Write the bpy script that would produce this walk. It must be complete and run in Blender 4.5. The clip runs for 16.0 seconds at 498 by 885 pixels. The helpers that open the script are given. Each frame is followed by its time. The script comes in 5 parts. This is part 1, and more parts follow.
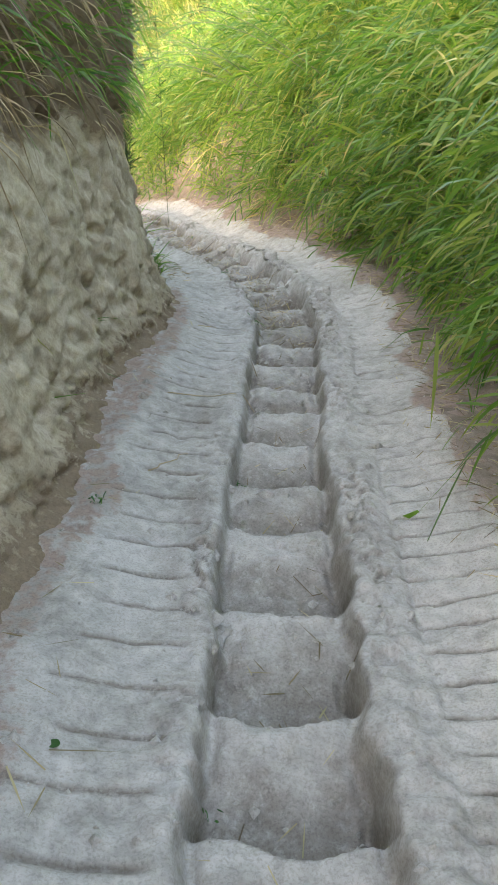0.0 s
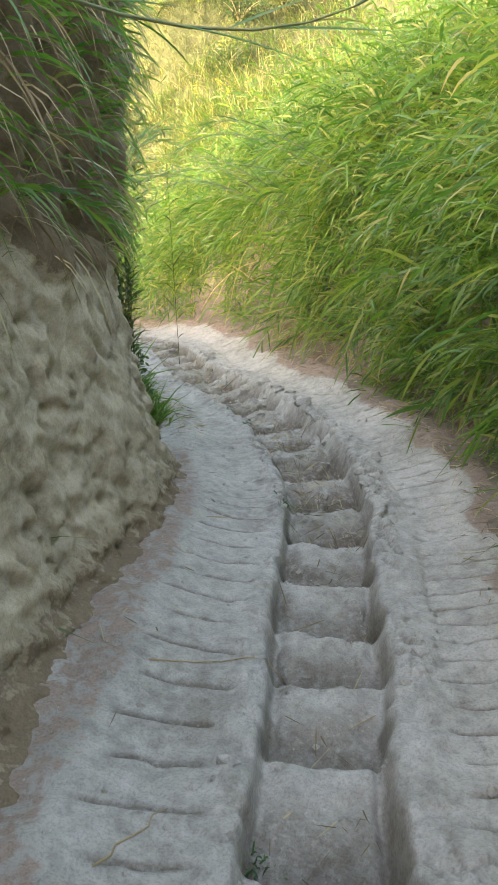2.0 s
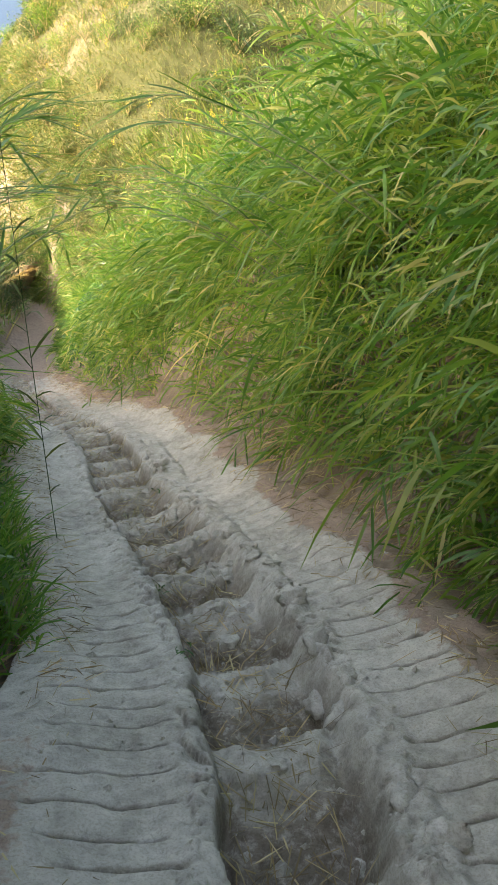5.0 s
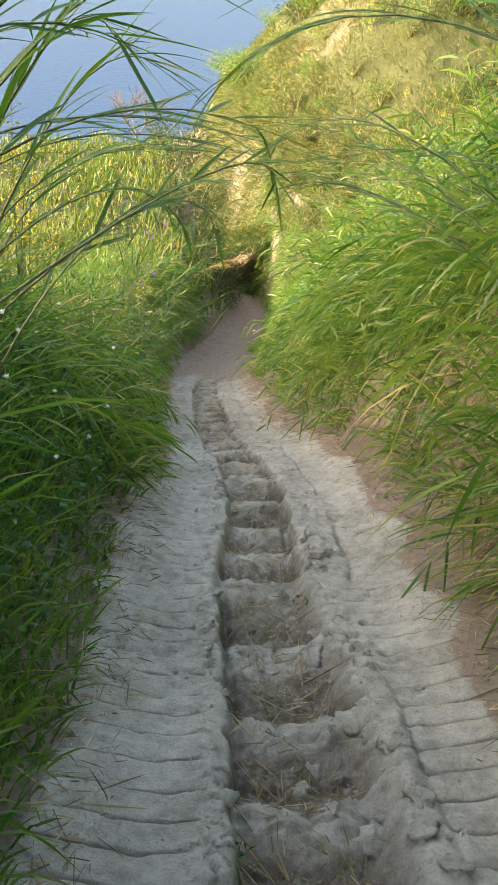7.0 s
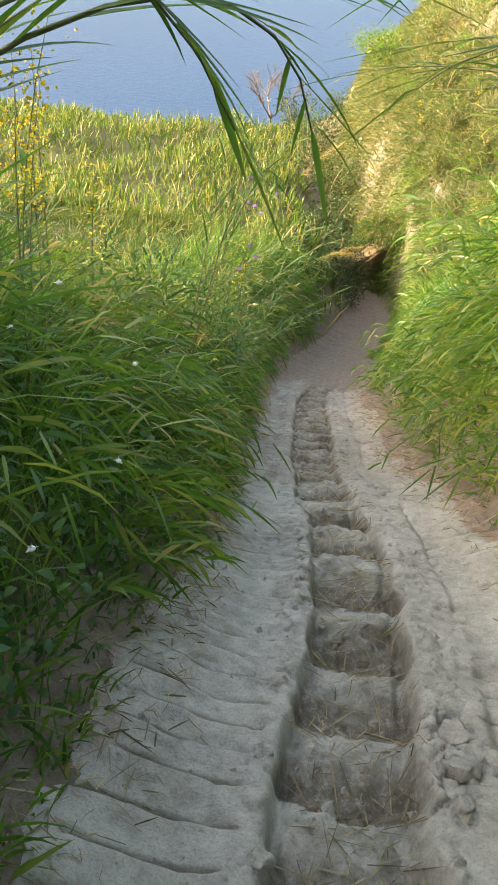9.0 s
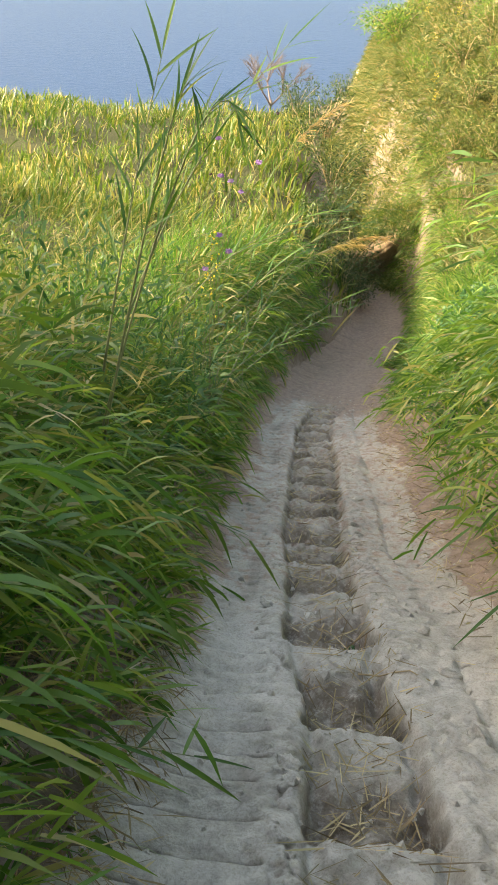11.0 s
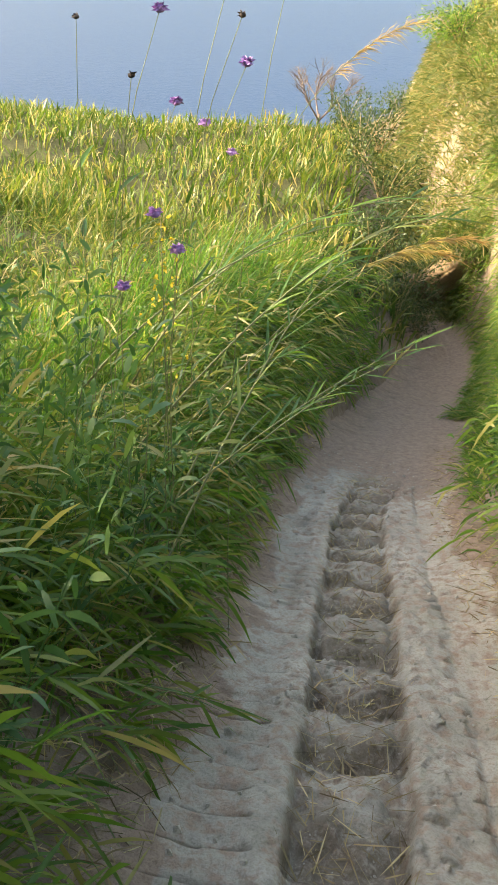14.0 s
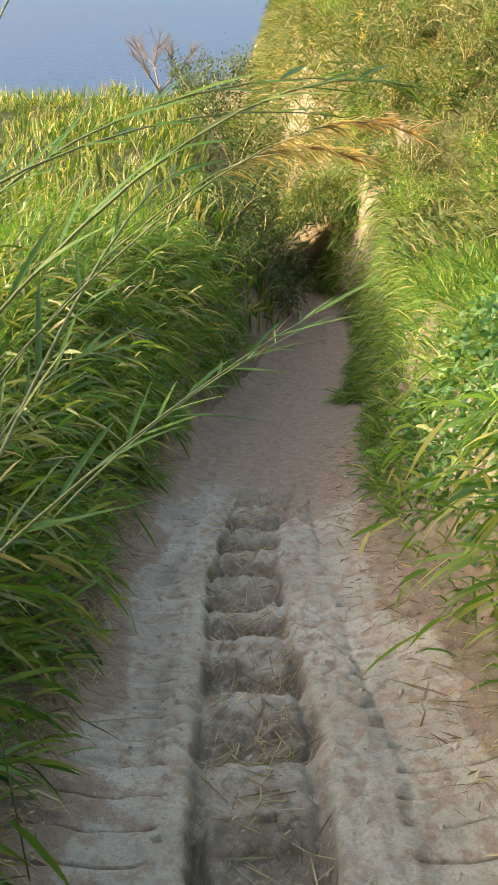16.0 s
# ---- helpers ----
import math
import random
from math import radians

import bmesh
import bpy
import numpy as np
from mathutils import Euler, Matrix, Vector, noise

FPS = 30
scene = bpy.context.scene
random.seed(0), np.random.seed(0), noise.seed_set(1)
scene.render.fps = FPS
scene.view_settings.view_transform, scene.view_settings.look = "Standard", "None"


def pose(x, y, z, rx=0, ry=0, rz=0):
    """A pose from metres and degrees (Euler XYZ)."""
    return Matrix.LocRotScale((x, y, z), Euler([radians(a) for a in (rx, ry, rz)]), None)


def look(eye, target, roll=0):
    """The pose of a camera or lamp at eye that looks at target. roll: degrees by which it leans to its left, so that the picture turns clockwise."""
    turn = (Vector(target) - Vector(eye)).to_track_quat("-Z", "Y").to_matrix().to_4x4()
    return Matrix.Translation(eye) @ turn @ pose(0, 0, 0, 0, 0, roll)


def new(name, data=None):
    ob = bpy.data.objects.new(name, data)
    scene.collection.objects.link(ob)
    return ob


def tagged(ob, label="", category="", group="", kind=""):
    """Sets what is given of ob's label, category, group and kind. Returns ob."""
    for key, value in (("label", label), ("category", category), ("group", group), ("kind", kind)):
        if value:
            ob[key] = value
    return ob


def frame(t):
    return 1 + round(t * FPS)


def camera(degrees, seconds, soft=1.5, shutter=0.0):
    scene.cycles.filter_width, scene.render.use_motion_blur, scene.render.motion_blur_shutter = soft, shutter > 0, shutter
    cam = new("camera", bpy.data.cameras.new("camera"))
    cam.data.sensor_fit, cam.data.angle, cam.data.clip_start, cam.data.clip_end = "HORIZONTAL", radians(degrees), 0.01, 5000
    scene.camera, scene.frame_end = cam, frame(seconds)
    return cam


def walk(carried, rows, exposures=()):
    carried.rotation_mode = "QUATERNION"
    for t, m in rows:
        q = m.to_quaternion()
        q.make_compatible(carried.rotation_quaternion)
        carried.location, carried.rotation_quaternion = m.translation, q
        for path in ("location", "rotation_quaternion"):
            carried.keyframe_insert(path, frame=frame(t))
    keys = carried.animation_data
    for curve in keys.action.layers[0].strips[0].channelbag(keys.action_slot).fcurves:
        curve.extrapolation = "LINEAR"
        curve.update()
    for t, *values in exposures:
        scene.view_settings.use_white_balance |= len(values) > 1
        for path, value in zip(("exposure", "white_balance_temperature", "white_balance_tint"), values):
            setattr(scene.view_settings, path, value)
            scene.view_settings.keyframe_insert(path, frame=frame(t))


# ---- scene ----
cam = camera(32.9, 16.0, soft=0.9)
METRES, EYE, TILT, LEAN, TURN = 13.0, 1.55, -42.0, 0.0, 0.0
ROWS = [
    (0.0, 0.0, 0.0, 0.0, 0.0, 0.0, 0.0),
    (0.5, -0.0006, 0.0176, 0.0102, 0.86, 1.85, 0.21),
    (1.0, -0.0003, 0.0421, 0.02, 1.78, 4.69, -0.39),
    (1.5, 0.0003, 0.07, 0.0303, 1.49, 6.11, -0.09),
    (2.0, 0.0005, 0.097, 0.0422, 1.89, 7.03, -0.61),
    (2.5, 0.0004, 0.1279, 0.0539, 2.07, 8.23, -0.63),
    (3.0, 0.0025, 0.1598, 0.0668, 2.16, 8.83, -0.89),
    (5.5, 0.0072, 0.3148, 0.1309, 1.54, 10.34, -2.88),
    (6.0, 0.0072, 0.3432, 0.1437, 4.69, 10.23, -5.91),
    (6.5, 0.0028, 0.3743, 0.156, 8.35, 9.73, -9.82),
    (7.0, -0.0023, 0.4027, 0.1679, 13.36, 8.7, -14.0),
    (7.5, -0.0116, 0.4306, 0.1759, 18.2, 7.39, -17.03),
    (8.0, -0.0211, 0.4593, 0.1848, 20.61, 6.17, -19.4),
    (8.5, -0.0319, 0.4899, 0.196, 20.46, 6.96, -19.7),
    (9.0, -0.0411, 0.5205, 0.2075, 20.37, 6.23, -20.24),
    (9.5, -0.0543, 0.5528, 0.219, 20.08, 6.06, -18.88),
    (12.0, -0.1079, 0.6957, 0.275, 21.41, 5.71, -20.01),
    (12.5, -0.1163, 0.7173, 0.2844, 21.6, 5.86, -19.75),
    (13.0, -0.1285, 0.7447, 0.2935, 22.56, 7.35, -19.97),
    (13.5, -0.1417, 0.7744, 0.2993, 23.55, 6.92, -21.08),
    (14.0, -0.1557, 0.8033, 0.3078, 24.17, 6.41, -21.06),
    (14.5, -0.1686, 0.8321, 0.316, 22.32, 5.66, -19.53),
    (15.0, -0.1781, 0.853, 0.3252, 20.36, 5.88, -16.95),
    (15.5, -0.1855, 0.8778, 0.3306, 18.72, 6.88, -15.73),
    (16.0, -0.194, 0.9023, 0.3355, 16.2, 7.89, -14.58),
]
walk(cam, [(t, pose(0, 0, EYE, TILT, LEAN, TURN) @ pose(METRES * x, METRES * y, METRES * z, 90 + pitch, roll, yaw)) for t, x, y, z, yaw, pitch, roll in ROWS],
     exposures=[(0.0, 3.6, 7700, 14), (2.0, 3.4, 7700, 14), (3.0, 3.1, 7700, 12), (6.0, 2.7, 7700, 10), (9.0, 2.6, 7800, 10), (12.5, 2.55, 7900, 11), (14.5, 2.48, 7900, 11), (16.0, 2.34, 7900, 10)])

# ---- world and sun ----
SUN_AZ, SUN_EL = math.radians(236.0), math.radians(21.0)   # compass: 0 = +y, 90 = +x
world = bpy.data.worlds.new("sky")
scene.world = world
world.use_nodes = True
wn = world.node_tree.nodes
sky = wn.new("ShaderNodeTexSky")
sky.sky_type = 'NISHITA'
sky.sun_disc = False
sky.sun_elevation = SUN_EL
sky.sun_rotation = SUN_AZ
sky.air_density, sky.dust_density, sky.ozone_density = 1.0, 4.0, 0.4
wn["Background"].inputs["Strength"].default_value = 0.15
world.node_tree.links.new(sky.outputs[0], wn["Background"].inputs[0])

sun_data = bpy.data.lights.new("sun", 'SUN')
sun_data.energy, sun_data.angle, sun_data.color = 2.0, math.radians(0.5), (1.0, 0.94, 0.78)
sun = new("sun", sun_data)
sun_way = Vector((math.sin(SUN_AZ) * math.cos(SUN_EL), math.cos(SUN_AZ) * math.cos(SUN_EL), math.sin(SUN_EL)))
sun.matrix_world = look(sun_way * 60, (0, 0, 0))


# ---- small numeric tools ----
rng = np.random.default_rng(7)


def hash3(i, j, k):
    n = (i * 374761393 + j * 668265263 + k * 2147483647 + 974634777) & 0xFFFFFFFF
    n = ((n ^ (n >> 13)) * 1274126177) & 0xFFFFFFFF
    return ((n ^ (n >> 16)) & 0xFFFF) / 65535.0


def value_noise(x, y, z=0.0):
    """Smooth noise in -1..1 over arrays."""
    x, y, z = np.broadcast_arrays(np.asarray(x, float), np.asarray(y, float), np.asarray(z, float))
    i, j, k = (np.floor(a).astype(np.int64) for a in (x, y, z))
    u, v, w = x - i, y - j, z - k
    u, v, w = (a * a * (3 - 2 * a) for a in (u, v, w))
    total = 0.0
    for a in (0, 1):
        for b in (0, 1):
            for c in (0, 1):
                total = total + hash3(i + a, j + b, k + c) * (u if a else 1 - u) * (v if b else 1 - v) * (w if c else 1 - w)
    return total * 2 - 1


def fractal(x, y, z=0.0, octaves=4):
    total, size = 0.0, 1.0
    for o in range(octaves):
        total = total + value_noise(x / size + 17.3 * o, y / size - 5.1 * o, np.asarray(z) / size) * size
        size *= 0.5
    return total


def cells(x, y, seed=0):
    """Irregular cells: distance to the nearest seed, gap to the next, and a number for each cell."""
    x, y = np.broadcast_arrays(np.asarray(x, float), np.asarray(y, float))
    i, j = np.floor(x).astype(np.int64), np.floor(y).astype(np.int64)
    best, second, which = np.full(x.shape, 9.0), np.full(x.shape, 9.0), np.zeros(x.shape)
    for a in (-1, 0, 1):
        for b in (-1, 0, 1):
            k = np.full(i.shape, seed, dtype=np.int64)
            d = np.hypot(i + a + hash3(i + a, j + b, k) - x, j + b + hash3(i + a, j + b, k + 50) - y)
            nearer = d < best
            second = np.where(nearer, best, np.minimum(second, d))
            which = np.where(nearer, hash3(i + a, j + b, k + 99), which)
            best = np.where(nearer, d, best)
    return best, second - best, which


def smooth(a, b, x):
    t = np.clip((np.asarray(x, float) - a) / (b - a), 0, 1)
    return t * t * (3 - 2 * t)


def unit(v):
    return v / np.maximum(np.linalg.norm(v, axis=-1, keepdims=True), 1e-9)


# ---- the line of the path and of the gully below it ----
LINE = np.array([
    (0.02, -6.0, 2.2), (0.05, -1.0, 0.45), (0.08, 0, 0.12), (0.12, 1.2, -0.31), (0.135, 2.27, -0.68), (0.15, 2.88, -0.87), (0.19, 3.3, -1.02),
    (0.26, 4.45, -1.44), (0.12, 5.4, -1.78), (-0.13, 6.3, -2.12), (-0.47, 7.2, -2.47), (-0.75, 7.85, -2.72), (-0.93, 8.45, -2.90),
    (-1.17, 9.07, -3.13), (-1.6, 10.0, -3.55), (-1.75, 10.3, -3.69), (-2.38, 11.55, -4.36), (-2.87, 12.7, -4.84), (-3.03, 13.05, -5.01),
    (-3.3, 13.7, -5.33), (-3.6, 14.3, -5.56), (-3.98, 15.4, -6.0), (-4.3, 16.5, -6.4), (-4.6, 17.8, -6.85), (-4.78, 19.2, -7.2),
    (-5.12, 20.9, -7.5), (-6.4, 22.9, -7.5), (-9.4, 28.0, -7.1), (-13.6, 37.4, -8.0), (-16.5, 42.6, -14.0), (-33.0, 70.0, -66.0)])
LINE_S = np.concatenate([[0], np.cumsum(np.hypot(*np.diff(LINE[:, :2], axis=0).T))])
LINE_S += 1.0 - np.interp(0.0, LINE[:, 1], LINE_S)          # s = 1 at y = 0
AXIS_S = np.arange(LINE_S[0], LINE_S[-1], 0.1)
AXIS = np.stack([np.interp(AXIS_S, LINE_S, LINE[:, c]) for c in range(3)], 1)
for _ in range(3):
    AXIS[2:-2] = (AXIS[:-4] + AXIS[1:-3] + AXIS[2:-2] + AXIS[3:-1] + AXIS[4:]) / 5
TAN = unit(np.gradient(AXIS[:, :2], axis=0))


def on_axis(s):
    """Place, along and right-hand direction on the axis at s."""
    c = np.stack([np.interp(s, AXIS_S, AXIS[:, k]) for k in range(3)], -1)
    t = unit(np.stack([np.interp(s, AXIS_S, TAN[:, k]) for k in range(2)], -1))
    return c, t


def to_axis(x, y):
    """s along the path and d to its right, for arrays of points."""
    x, y = np.ravel(x), np.ravel(y)
    s, d = np.empty(len(x)), np.empty(len(x))
    for a in range(0, len(x), 20000):
        px, py = x[a:a + 20000], y[a:a + 20000]
        i = np.argmin((px[:, None] - AXIS[None, :, 0]) ** 2 + (py[:, None] - AXIS[None, :, 1]) ** 2, 1)
        dx, dy = px - AXIS[i, 0], py - AXIS[i, 1]
        s[a:a + 20000] = AXIS_S[i] + np.clip(dx * TAN[i, 0] + dy * TAN[i, 1], -0.1, 0.1)
        d[a:a + 20000] = dx * TAN[i, 1] - dy * TAN[i, 0]
    return s, d


def from_axis(s, d):
    c, t = on_axis(s)
    return c[..., 0] + t[..., 1] * d, c[..., 1] - t[..., 0] * d, c[..., 2]


def land(s, d):
    """Height of the bare ground beside the path."""
    base = np.interp(s, AXIS_S, AXIS[:, 2])
    a = np.abs(d)
    # right-hand bank
    foot = np.interp(s, [0, 7, 9, 12, 18, 20, 21.5, 23, 30], [0.82, 0.9, 0.76, 0.68, 0.72, 0.7, 0.45, 0.4, 0.3])
    rise = np.interp(s, [0, 5, 10, 12, 16, 19, 21, 23, 26, 38, 44], [1.5, 1.6, 1.4, 1.1, 0.8, 1.1, 1.25, 1.3, 2.4, 2.6, 1.6])
    run = np.interp(s, [0, 10, 12, 18, 20, 23, 30], [0.75, 0.7, 0.6, 0.5, 0.35, 0.3, 1.2])
    back = np.interp(s, [0, 8, 11, 15, 18, 21, 26, 38, 44], [0.7, 0.6, 0.35, 0.25, 0.35, 0.6, 1.1, 1.15, 0.9])
    far = np.maximum(d - foot - run, 0)
    right = rise * smooth(0, 1, (d - foot) / run) + back * np.minimum(far, 3.2) + 0.3 * np.clip(far - 3.2, 0, 14)
    # left-hand bank and the field above it
    field = np.interp(s, [-6, 4, 6.2, 7.5, 9, 11, 13, 15, 17, 20, 24, 32, 40, 44, 71], [4.6, 1.55, 0.6, -1.3, -1.95, -2.8, -3.85, -4.75, -5.25, -5.8, -6.3, -7.1, -7.7, -13, -64])
    lfoot = np.interp(s, [0, 6.3, 7.4, 12, 17, 20], [1.2, 1.25, 0.66, 0.62, 0.55, 0.5])
    lrun = np.interp(s, [0, 6, 7.4, 12, 18, 24, 40], [0.25, 0.3, 0.75, 0.9, 0.8, 0.9, 0.8])
    lift = field - base + np.interp(s, [0, 6, 7.5, 30], [0.35, 0.35, 0.05, 0.0]) * np.maximum(a - lfoot - lrun, 0).clip(0, 8)
    left = lift * smooth(0, 1, (a - lfoot) / lrun)
    right = right * (1 - smooth(44, 62, s))
    side = np.where(d > 0, right, left)
    shoulder = 0.06 * smooth(0.2, 0.3, a) + 0.07 * smooth(0.3, 0.62, a)
    return base + shoulder + side


def coarse_land():
    """The same ground on a coarse grid, softened, for the slopes far from the path."""
    gx, gy = np.arange(-40, 30, 0.4), np.arange(-14, 60, 0.4)
    xx, yy = np.meshgrid(gx, gy, indexing="ij")
    s, d = to_axis(xx, yy)
    z = land(s, d).reshape(xx.shape)
    for _ in range(14):
        p = np.pad(z, 1, mode="edge")
        z = (p[:-2, 1:-1] + p[2:, 1:-1] + p[1:-1, :-2] + p[1:-1, 2:] + 2 * p[1:-1, 1:-1]) / 6
    return gx, gy, z


COARSE = coarse_land()


def soft_height(x, y):
    gx, gy, z = COARSE
    u = np.clip((x - gx[0]) / 0.4, 0, len(gx) - 1.001)
    v = np.clip((y - gy[0]) / 0.4, 0, len(gy) - 1.001)
    i, j = u.astype(int), v.astype(int)
    u, v = u - i, v - j
    return (z[i, j] * (1 - u) + z[i + 1, j] * u) * (1 - v) + (z[i, j + 1] * (1 - u) + z[i + 1, j + 1] * u) * v


def ground_height(x, y):
    x, y = np.ravel(x), np.ravel(y)
    s, d = to_axis(x, y)
    h = land(s, d)
    away = smooth(2.6, 5.0, np.abs(d))
    h = h * (1 - away) + soft_height(x, y) * away
    lumps = smooth(0.62, 1.1, np.abs(d))
    h = h + lumps * (0.10 * fractal(x / 0.9, y / 0.9) + 0.03 * fractal(x / 0.2, y / 0.2, octaves=2)) \
        + 0.5 * fractal(x / 7, y / 7, octaves=3) * smooth(3.5, 9, np.abs(d)) * (1 - smooth(36, 40, s))
    return h - 60 * smooth(50, 110, np.hypot(x + 4, y - 10))


# ---- mesh makers ----
def mesh_object(name, verts, faces, material, smooth_faces=True):
    """faces: an (n, 3) or (n, 4) array, or a list of such arrays."""
    faces = faces if isinstance(faces, list) else [faces]
    me = bpy.data.meshes.new(name)
    me.vertices.add(len(verts))
    me.vertices.foreach_set("co", np.asarray(verts, np.float32).ravel())
    loops = np.concatenate([f.ravel() for f in faces]).astype(np.int32)
    sizes = np.concatenate([np.full(len(f), f.shape[1], np.int32) for f in faces])
    starts = np.concatenate([[0], np.cumsum(sizes)[:-1]]).astype(np.int32)
    me.loops.add(len(loops))
    me.loops.foreach_set("vertex_index", loops)
    me.polygons.add(len(sizes))
    me.polygons.foreach_set("loop_start", starts)
    me.update(calc_edges=True)
    me.validate()
    me.polygons.foreach_set("use_smooth", np.full(len(me.polygons), smooth_faces))
    me.materials.append(material)
    return new(name, me)


def grid_faces(n, m):
    i = np.arange(n - 1)[:, None] * m + np.arange(m - 1)[None, :]
    i = i.ravel()
    return np.stack([i, i + m, i + m + 1, i + 1], 1)


def set_mask(ob, name, values):
    at = ob.data.attributes.new(name, 'FLOAT', 'POINT')
    at.data.foreach_set("value", np.asarray(values, np.float32).ravel())


def part(name, bm, material, parent, label=""):
    me = bpy.data.meshes.new(name)
    bm.to_mesh(me)
    bm.free()
    me.materials.append(material)
    ob = new(name, me)
    ob.parent = parent
    if label:
        ob["label"] = label
    return ob


def ribbon_arrays(root, way, length, width, droop, rows=5, profile=(0.55, 0.95, 1.0, 0.75), flat=None, twist=None):
    """Grass blades: arching tapered ribbons ending in a point. Returns vertices and faces."""
    n = len(root)
    way = unit(way)
    length, width, droop = (np.broadcast_to(a, n).astype(float) for a in (length, width, droop))
    side = np.cross(way, rng.normal(size=(n, 3)) if flat is None else flat)
    side = unit(side)
    turn = np.zeros((n, 3)) if twist is None else twist
    verts = np.empty((n, rows * 2 - 1, 3))
    for k in range(rows):
        u = k / (rows - 1)
        p = root + length[:, None] * (way * (u - 0.12 * droop[:, None] * u * u) + turn * u * u)
        p[:, 2] -= length * droop * u * u * (0.55 + 0.45 * u)
        if k < rows - 1:
            w = (width * profile[min(k, len(profile) - 1)] * 0.5)[:, None] * side
            verts[:, 2 * k], verts[:, 2 * k + 1] = p - w, p + w
        else:
            verts[:, 2 * k] = p
    base = (np.arange(n) * (rows * 2 - 1))[:, None]
    quads = np.concatenate([base + np.array([[2 * k, 2 * k + 1, 2 * k + 3, 2 * k + 2]]) for k in range(rows - 2)])
    k = rows - 2
    tris = base + np.array([[2 * k, 2 * k + 1, 2 * k + 2]])
    return verts.reshape(-1, 3), quads, tris


def join_arrays(pieces):
    verts, quads, tris, at = [], [], [], 0
    for v, q, t in pieces:
        verts.append(v), quads.append(q + at), tris.append(t + at)
        at += len(v)
    return np.concatenate(verts), [np.concatenate(quads), np.concatenate(tris)]


def stuff(name, pieces, material, label, category):
    v, f = join_arrays(pieces)
    return tagged(mesh_object(name, v, f, material), label, category, kind="stuff")


def shoots(root, way, length, droop, leaves=9, leaf=0.22, leaf_width=0.013, stem=0.005, start=0.25):
    """Leafy cane shoots: a thin arching stem with long narrow leaves left and right of it."""
    n = len(root)
    way = unit(way)
    length, droop = np.broadcast_to(length, n).astype(float), np.broadcast_to(droop, n).astype(float)
    pieces = [ribbon_arrays(root, way, length, stem, droop, rows=6, profile=(1, 0.95, 0.85, 0.7, 0.5))]
    out = unit(np.cross(way, rng.normal(size=(n, 3))))
    for j in range(leaves):
        u = start + (1 - start) * (j + rng.random(n) * 0.7) / leaves
        p = root + length[:, None] * way * (u - 0.12 * droop * u * u)[:, None]
        p[:, 2] -= length * droop * u * u * (0.55 + 0.45 * u)
        tangent = way.copy()
        tangent[:, 2] -= droop * (1.1 * u + 1.35 * u * u)
        tangent = unit(tangent)
        v = tangent + (1 if j % 2 else -1) * out * (0.45 + 0.5 * rng.random((n, 1))) + rng.normal(size=(n, 3)) * 0.18
        pieces.append(ribbon_arrays(p, v, leaf * (0.6 + 0.7 * rng.random(n)) * (1.15 - 0.5 * u), leaf_width * (0.7 + 0.6 * rng.random(n)),
                                    0.15 + 0.45 * rng.random(n), rows=4, profile=(0.5, 1.0, 0.8)))
    return pieces


# ---- materials ----
def material(name):
    m = bpy.data.materials.new(name)
    m.use_nodes = True
    t = m.node_tree
    return m, t.nodes, t.links, t.nodes["Principled BSDF"]


def ramp(nodes, stops):
    r = nodes.new("ShaderNodeValToRGB")
    while len(r.color_ramp.elements) < len(stops):
        r.color_ramp.elements.new(0.5)
    for e, (p, c) in zip(r.color_ramp.elements, stops):
        e.position, e.color = p, (*c, 1)
    return r


def noise_node(nodes, links, scale, detail=6, rough=0.6, coords=None):
    n = nodes.new("ShaderNodeTexNoise")
    n.inputs["Scale"].default_value, n.inputs["Detail"].default_value, n.inputs["Roughness"].default_value = scale, detail, rough
    if coords:
        links.new(coords, n.inputs["Vector"])
    return n


def mix_node(nodes, links, fac, a, b, blend='MIX'):
    m = nodes.new("ShaderNodeMix")
    m.data_type, m.blend_type = 'RGBA', blend
    if isinstance(fac, float):
        m.inputs[0].default_value = fac
    else:
        links.new(fac, m.inputs[0])
    for i, c in ((6, a), (7, b)):
        if isinstance(c, tuple):
            m.inputs[i].default_value = (*c, 1)
        else:
            links.new(c, m.inputs[i])
    return m.outputs[2]


